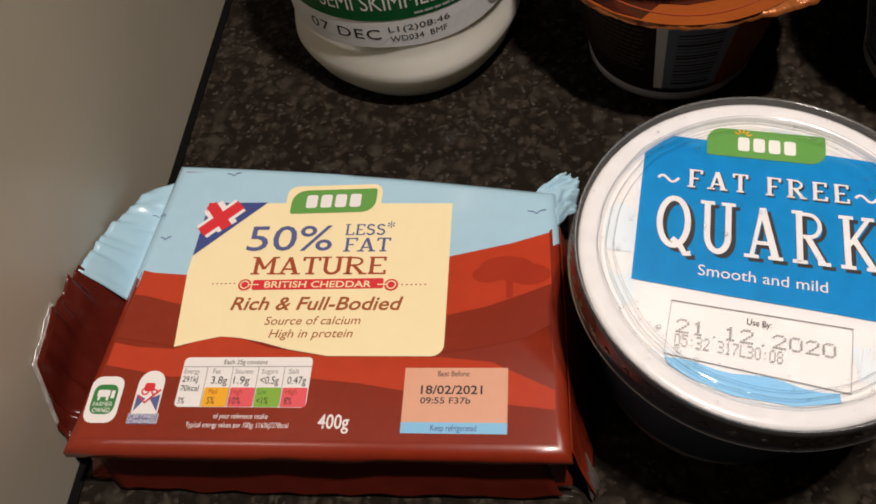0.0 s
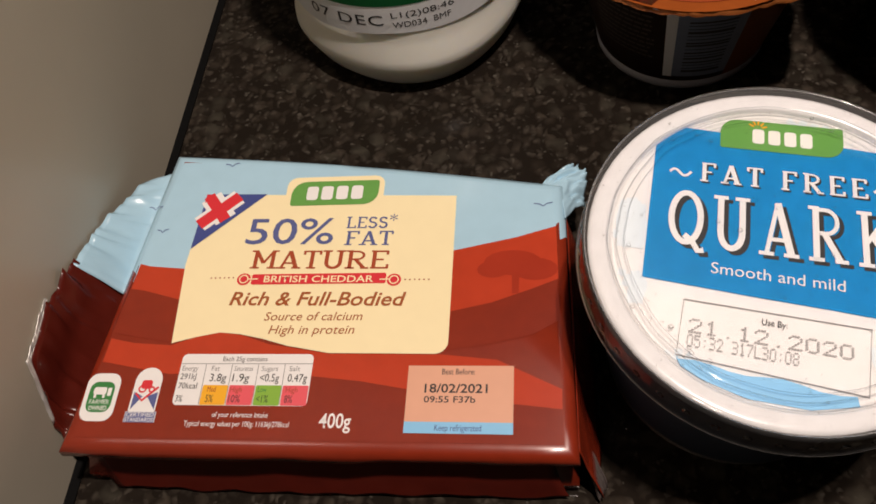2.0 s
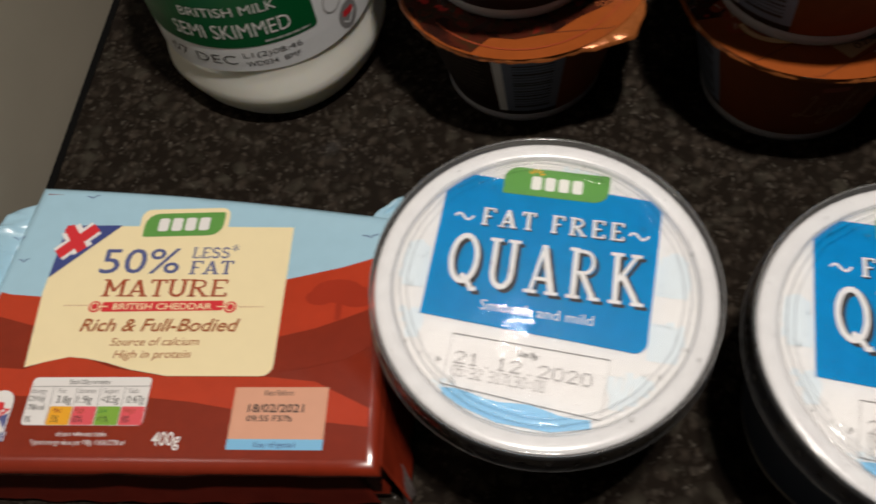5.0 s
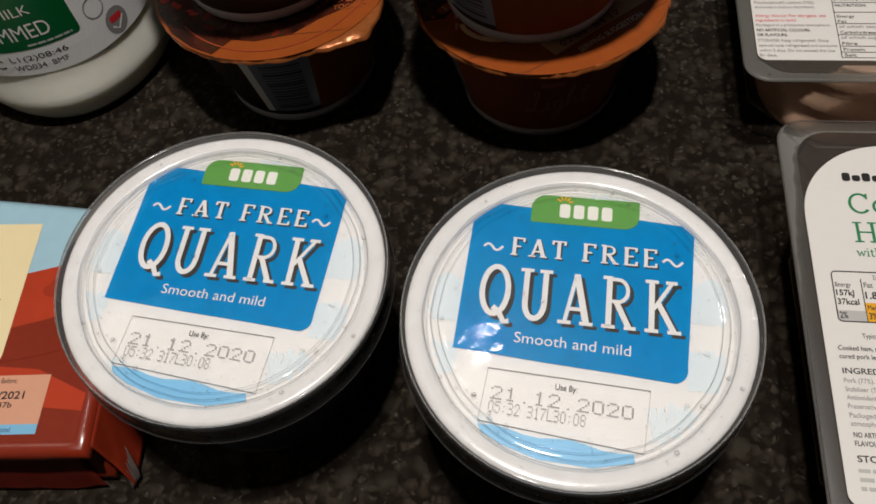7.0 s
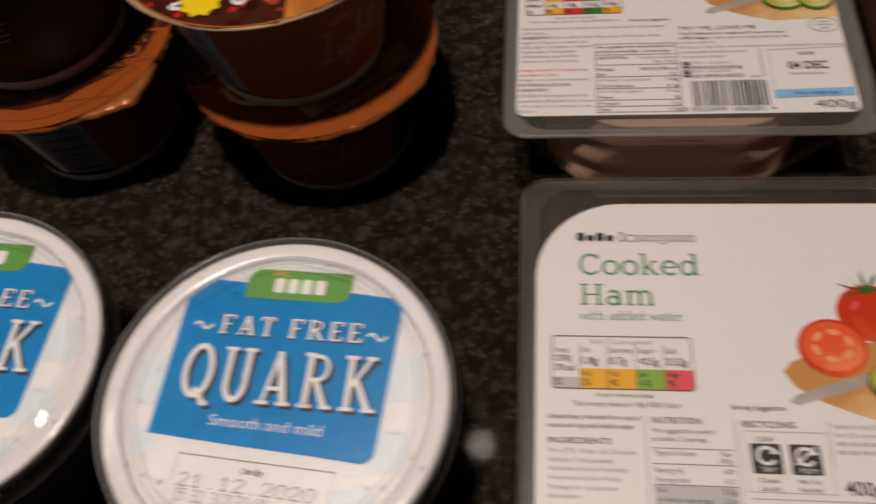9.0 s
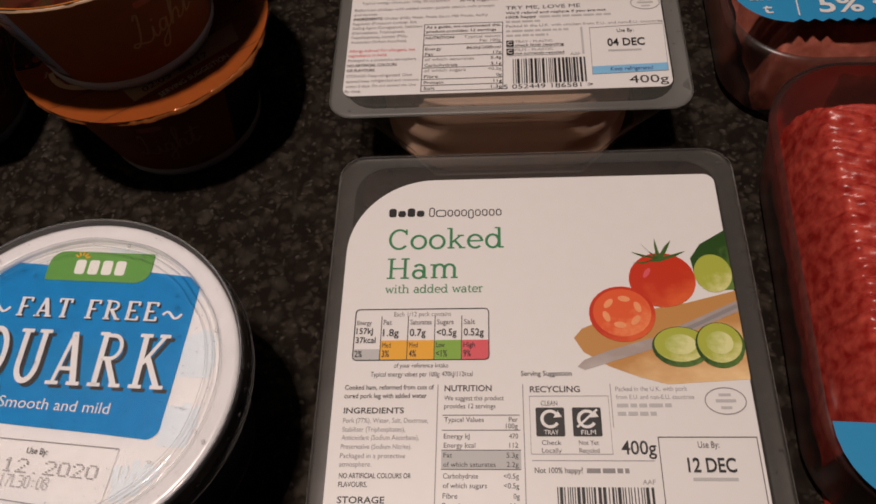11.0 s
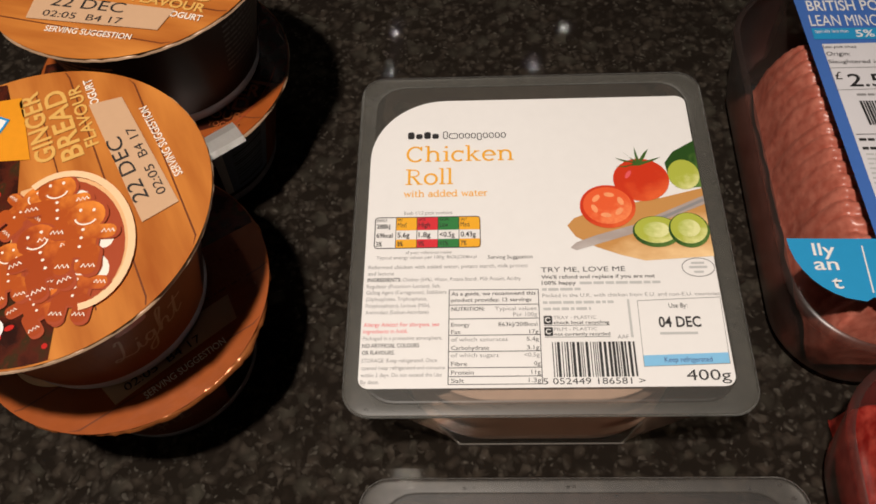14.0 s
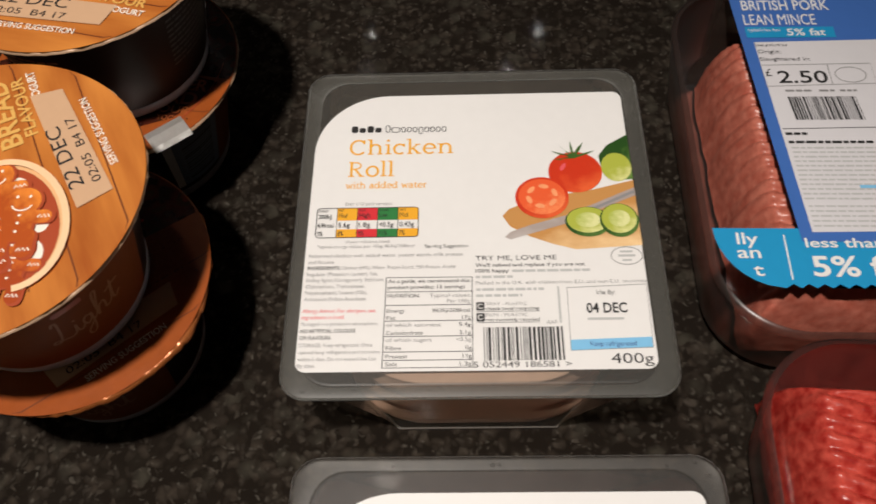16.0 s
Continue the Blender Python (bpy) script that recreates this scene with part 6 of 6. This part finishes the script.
    for words, x0, y0, h, w in (("22 DEC", -12.6, -29.6, 4.6, 25), ("02:05  B4 17", -13, -34.4, 2.8, 27)):
        text(words, x0, y0, h, st, BLACK, 0.5, width=w, rot=4.5)
    text("SERVING SUGGESTION", -9, -40.2, 2.5, wood, ICING, 0.3, width=29, rot=5, bold=0.01)
    script_word(-36, 14.0, 21.0, 50, dark, WHITE, 0.4, 0.075, 5)
    part("star_patch", sheet([[(-29 + (7 if i % 2 else 5.6) * math.cos(i * math.pi / 9), 27 + (7 if i % 2 else 5.6) * math.sin(i * math.pi / 9)) for i in range(18)]], 0.5), YELLOW, dark, "yellow star patch")
    return pot


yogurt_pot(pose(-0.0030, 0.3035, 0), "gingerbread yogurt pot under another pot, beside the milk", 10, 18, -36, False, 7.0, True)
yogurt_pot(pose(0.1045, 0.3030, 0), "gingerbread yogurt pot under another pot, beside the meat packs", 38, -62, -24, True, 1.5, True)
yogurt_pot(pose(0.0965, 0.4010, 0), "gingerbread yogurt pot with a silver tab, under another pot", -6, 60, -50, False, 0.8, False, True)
yogurt_pot(pose(-0.0060, 0.3060, 0.0540), "gingerbread yogurt pot stacked on another pot, beside the milk", 205, 150, 160)
yogurt_pot(pose(0.1010, 0.3005, 0.0540), "gingerbread yogurt pot stacked on another pot, lid towards the meat packs", 119, -28, 225)
yogurt_pot(pose(0.1010, 0.4035, 0.0540), "gingerbread yogurt pot stacked at the back of the group", -12, 125, 70)


# ---- milk bottle ----
def milk_bottle():
    bottle = thing("milk_bottle", "plastic bottle of semi skimmed milk with a green and white label", "milk bottle", pose(-0.1150, 0.3068, 0))
    def dent(a, r, z):
        flat_side = 1 - 0.035 * (0.5 + 0.5 * math.cos(4 * (a + radians(20))))
        return (r * flat_side if z < 24 else r * (0.5 + 0.5 * flat_side)), z
    part("bottle", lathe([(0, 3), (30, 2.4), (38, 0.0), (42.5, 0.8), (45.6, 5.0), (49.0, 13.0), (49.8, 16.0), (49.4, 19.0), (48.0, 25), (47.3, 29), (47.3, 120), (45, 135), (36, 152), (22, 166), (17, 172), (17, 178)], 96, dent), MILK, bottle, "cloudy white plastic bottle filled with milk", True)
    part("cap", lathe([(17.8, 176), (18.6, 177), (18.6, 188), (17.4, 189.6), (0, 189.6)], 48), DEEPGREEN, bottle, "green screw cap", True)
    wrap = cone(47.3, 0, 47.3, 100)
    rim = 47.3
    arc = lambda deg: radians(deg) * rim
    lab = part("label", flat([[(arc(-100), 40)] + [(arc(-90 + i * 12), 33.0 + 0.5 * math.sin(i)) for i in range(15)] + [(arc(92), 34), (arc(92), 105), (arc(-100), 105)]], 0.35, wrap), LABELWHITE, bottle, "white wrap label")
    part("green_panel", flat([rrect(arc(-80), 46.5, arc(48), 100, 2, 3)], 0.5, wrap), DEEPGREEN, lab, "dark green panel")
    text("SEMI SKIMMED", arc(-22), 51.5, 7.4, lab, WHITE, 0.68, width=arc(58), bold=0.02, wrap=wrap)
    part("small_print", flat(bars([(arc(22), arc(44), 47.8)], 1.0), 0.6, wrap), PALEGREY, lab)
    text("BRITISH MILK", arc(-14), 62.5, 4.6, lab, WHITE, 0.68, width=arc(46), wrap=wrap)
    text("07 DEC", arc(-33), 37.6, 5.0, lab, BLACK, 0.43, width=arc(38), wrap=wrap, spacing=1.1)
    text("L1(2)08:46", arc(9), 40.8, 2.8, lab, BLACK, 0.43, width=arc(29), wrap=wrap)
    text("WD034  BMF", arc(9), 36.2, 2.8, lab, BLACK, 0.43, width=arc(27), wrap=wrap)
    badge = part("badge", flat([oval(arc(66), 40.5, 5.4, 6.4, 24)], 0.45, wrap), GREY, lab, "round grey badge with a red mark")
    part("badge_mark", flat([rrect(arc(66) - 3, 40.5, arc(66) + 3, 43.6, 1, 3)], 0.52, wrap), RED, badge)
    part("badge_line", flat(stroke([(arc(66) - 3, 39), (arc(66) - 0.6, 36.6), (arc(66) + 3.4, 41.2)], 0.9), 0.56, wrap), LABELWHITE, badge)
    part("badge_ring", flat(stroke(oval(arc(58), 52, 4.2, 4.8, 24), 0.5, True), 0.45, wrap), GREY, lab)


milk_bottle()


# ---- packs of mince ----
def mince_pack(m, label, meat, depth, sleeve, fill):
    """A deep film-topped tray of mince. Origin: its near left corner; y runs away."""
    pack = thing("mince_pack", label, "mince pack", m, "mince packs")
    w = 128
    o = rrect(0, 0, w, depth, 30, 6)
    shrink = lambda kx, ky: [(w / 2 + (x - w / 2) * kx, depth / 2 + (y - depth / 2) * ky) for x, y in o]
    part("tray", loft([(shrink(0.86, 0.90), 0.2), (shrink(0.92, 0.94), 6), (shrink(0.985, 0.988), 36), (o, 40), (o, 42), (shrink(0.97, 0.975), 42.6)], close_top=False), BLACKTRAY, pack, "clear dark-looking plastic tray", True)
    part("film", loft([(shrink(0.97, 0.975), 42.7), (shrink(0.9, 0.92), 44.4), (shrink(0.6, 0.66), 45.0)], True, False), FILM, pack, "tight clear film", True)
    bm = bmesh.new()
    x0, x1, y0, y1 = fill
    nx, ny = 60, 190
    rng = random.Random(4)
    grid = []
    for j in range(ny + 1):
        row = []
        for i in range(nx + 1):
            fx, fy = i / nx, j / ny
            x, y = x0 + (x1 - x0) * fx, y0 + (y1 - y0) * fy
            x += 1.6 * noise.noise(Vector((1.3, y * 0.09, 3))) * (1 if fx < 0.5 else -1)
            edge = min(fx, 1 - fx, (fy * (y1 - y0)) / (x1 - x0), (1 - fy) * (y1 - y0) / (x1 - x0)) * (x1 - x0)
            h = 36.8 * min(1, (edge / 9) ** 0.45 if edge > 0 else 0)
            h += 2.6 * abs(math.sin(y * 0.50 + 0.7 * noise.noise(Vector((x * 0.05, y * 0.04, 1))) + 0.12 * x)) * min(1, edge / 4) + 0.9 * noise.noise(Vector((x * 0.35, y * 0.35, 5)))
            row.append(bm.verts.new((x * MM, y * MM, max(1.0, min(h, 42.0)) * MM)))
        grid.append(row)
    for j in range(ny):
        for i in range(nx):
            bm.faces.new((grid[j][i], grid[j][i + 1], grid[j + 1][i + 1], grid[j + 1][i]))
    part("mince", bm, meat, pack, "ridged strands of raw mince", True)
    film_z = 45.6
    low, high = sleeve
    teeth = oval(24, low + 24, 22.5, 24, 8, 180, 262)
    teeth = teeth[:-1]
    x = 23.0
    while x < w - 24:
        teeth += [(x, low + (1.6 if len(teeth) % 2 else 0))]
        x += 2.6
    band = part("lower_band", flat([teeth + [(w - 14, low + 3), (w - 1.5, low + 16), (w - 1.5, max(high, low + 24)), (1.5, max(high, low + 24))]], film_z), SLEEVE, pack, "bright blue band with a saw-tooth edge")
    return pack, band, film_z


def pork_pack():
    pack, band, z = mince_pack(pose(0.3262, 0.2940, 0, 0, 0, 1.5), "tray of pork lean mince with a blue sleeve label", MINCEPORK, 168, (17.0, 40.5), (19, 116, 14, 147))
    z += 0.25
    card = part("label_card", flat([[(26.8, 38.4), (116, 38.4), (116, 166), (19.8, 166)]], z), VIOLET, pack, "violet-blue edged label")
    card.matrix_basis = pose(0.0050, -0.0030, 0)
    part("card_face", flat([[(31.0, 42.2), (112, 43.5), (112, 136), (26.4, 134)]], z + 0.15), MINCELABEL, card, "pale grey-white label face")
    text("BRITISH PORK", 24.6, 152.4, 6.0, card, WHITE, z + 0.3, width=36, bold=0.01)
    text("LEAN MINCE", 24.2, 143.8, 6.4, card, WHITE, z + 0.3, width=29.4, bold=0.01)
    fat = part("fat_band", flat([rrect(24.0, 136.6, 60, 142.6)], z + 0.2), SLEEVE, card, "light blue strip")
    text("typically less than", 25, 140.0, 1.8, fat, WHITE, z + 0.35, width=13)
    text("5% fat", 40.6, 137.6, 4.0, fat, WHITE, z + 0.35, width=15.6, bold=0.014)
    text("Lean pork mince", 26.6, 131.6, 1.6, card, BLACK, z + 0.35, width=12.6)
    text("Origin:", 27.0, 127.6, 2.2, card, BLACK, z + 0.35, width=9)
    text("Slaughtered in:", 27.0, 123.6, 2.0, card, BLACK, z + 0.35, width=20)
    price = part("price_row", flat(stroke([(27.2, 110), (70, 111.4), (70, 122.0), (26.6, 121.2)], 0.3, True) + stroke([(53, 110.6), (53, 121.6)], 0.3), z + 0.3), GREY, card, "ruled price row")
    text("£", 28.0, 115.4, 4.0, price, BLACK, z + 0.35)
    text("2.50", 32.4, 111.8, 6.6, price, BLACK, z + 0.35, width=19.4, bold=0.01)
    part("approval_oval", flat(stroke(oval(61, 116, 6, 4, 26), 0.35, True), z + 0.3), GREY, card)
    part("small_print", flat(bars([(34, 44, 107.2), (47, 53, 107.2), (55, 62, 107.2)], 1.0), z + 0.3), GREY, card)
    barcode(card, 35.4, 93.0, 61.4, 104.6, z + 0.3, 12, -1.2)
    part("rule", flat(stroke([(29.4, 88.6), (100, 90)], 0.3), z + 0.3), BLACK, card)
    part("bold_print", flat(bars([(30, 38, 85.6), (30.4, 62, 81.6)], 1.2), z + 0.3), BLACK, card, "dark bold lines")
    part("small_print", flat(bars(block(31, 76, 80.4, 56, 2.1), 0.75), z + 0.3), PALEGREY, card, "lines of grey small print")
    part("blue_line", flat([rrect(52, 61.0, 74, 62.4)], z + 0.34), BANDBLUE, card)
    part("small_print", flat(bars(block(32, 78, 54, 44, 2.1), 0.75), z + 0.3), PALEGREY, card, "lines of grey small print")
    for words, y, w in (("lly", 34.2, 7.4), ("an", 28.6, 8.0), ("t", 21.6, 3.6)):
        text(words, 16.6 - w, y, 5.0, band, WHITE, z + 0.1, width=w, bold=0.012)
    part("divider", flat(stroke([(25.8, 38), (25.6, 20)], 0.5), z + 0.1), WHITE, band)
    text("less than", 32.6, 33.0, 4.0, band, WHITE, z + 0.1, width=27, bold=0.014)
    text("5% fat", 33.2, 21.6, 8.2, band, WHITE, z + 0.1, width=34, bold=0.02)


pork_pack()
mince_pack(pose(0.3355, 0.1330, 0, 0, 0, 0.0), "tray of bright red raw mince in front of the pork mince", MINCEBEEF, 162, (1.5, 20.0), (12, 116, 14, 154))
bpy.data.objects.remove(FONT_OB)
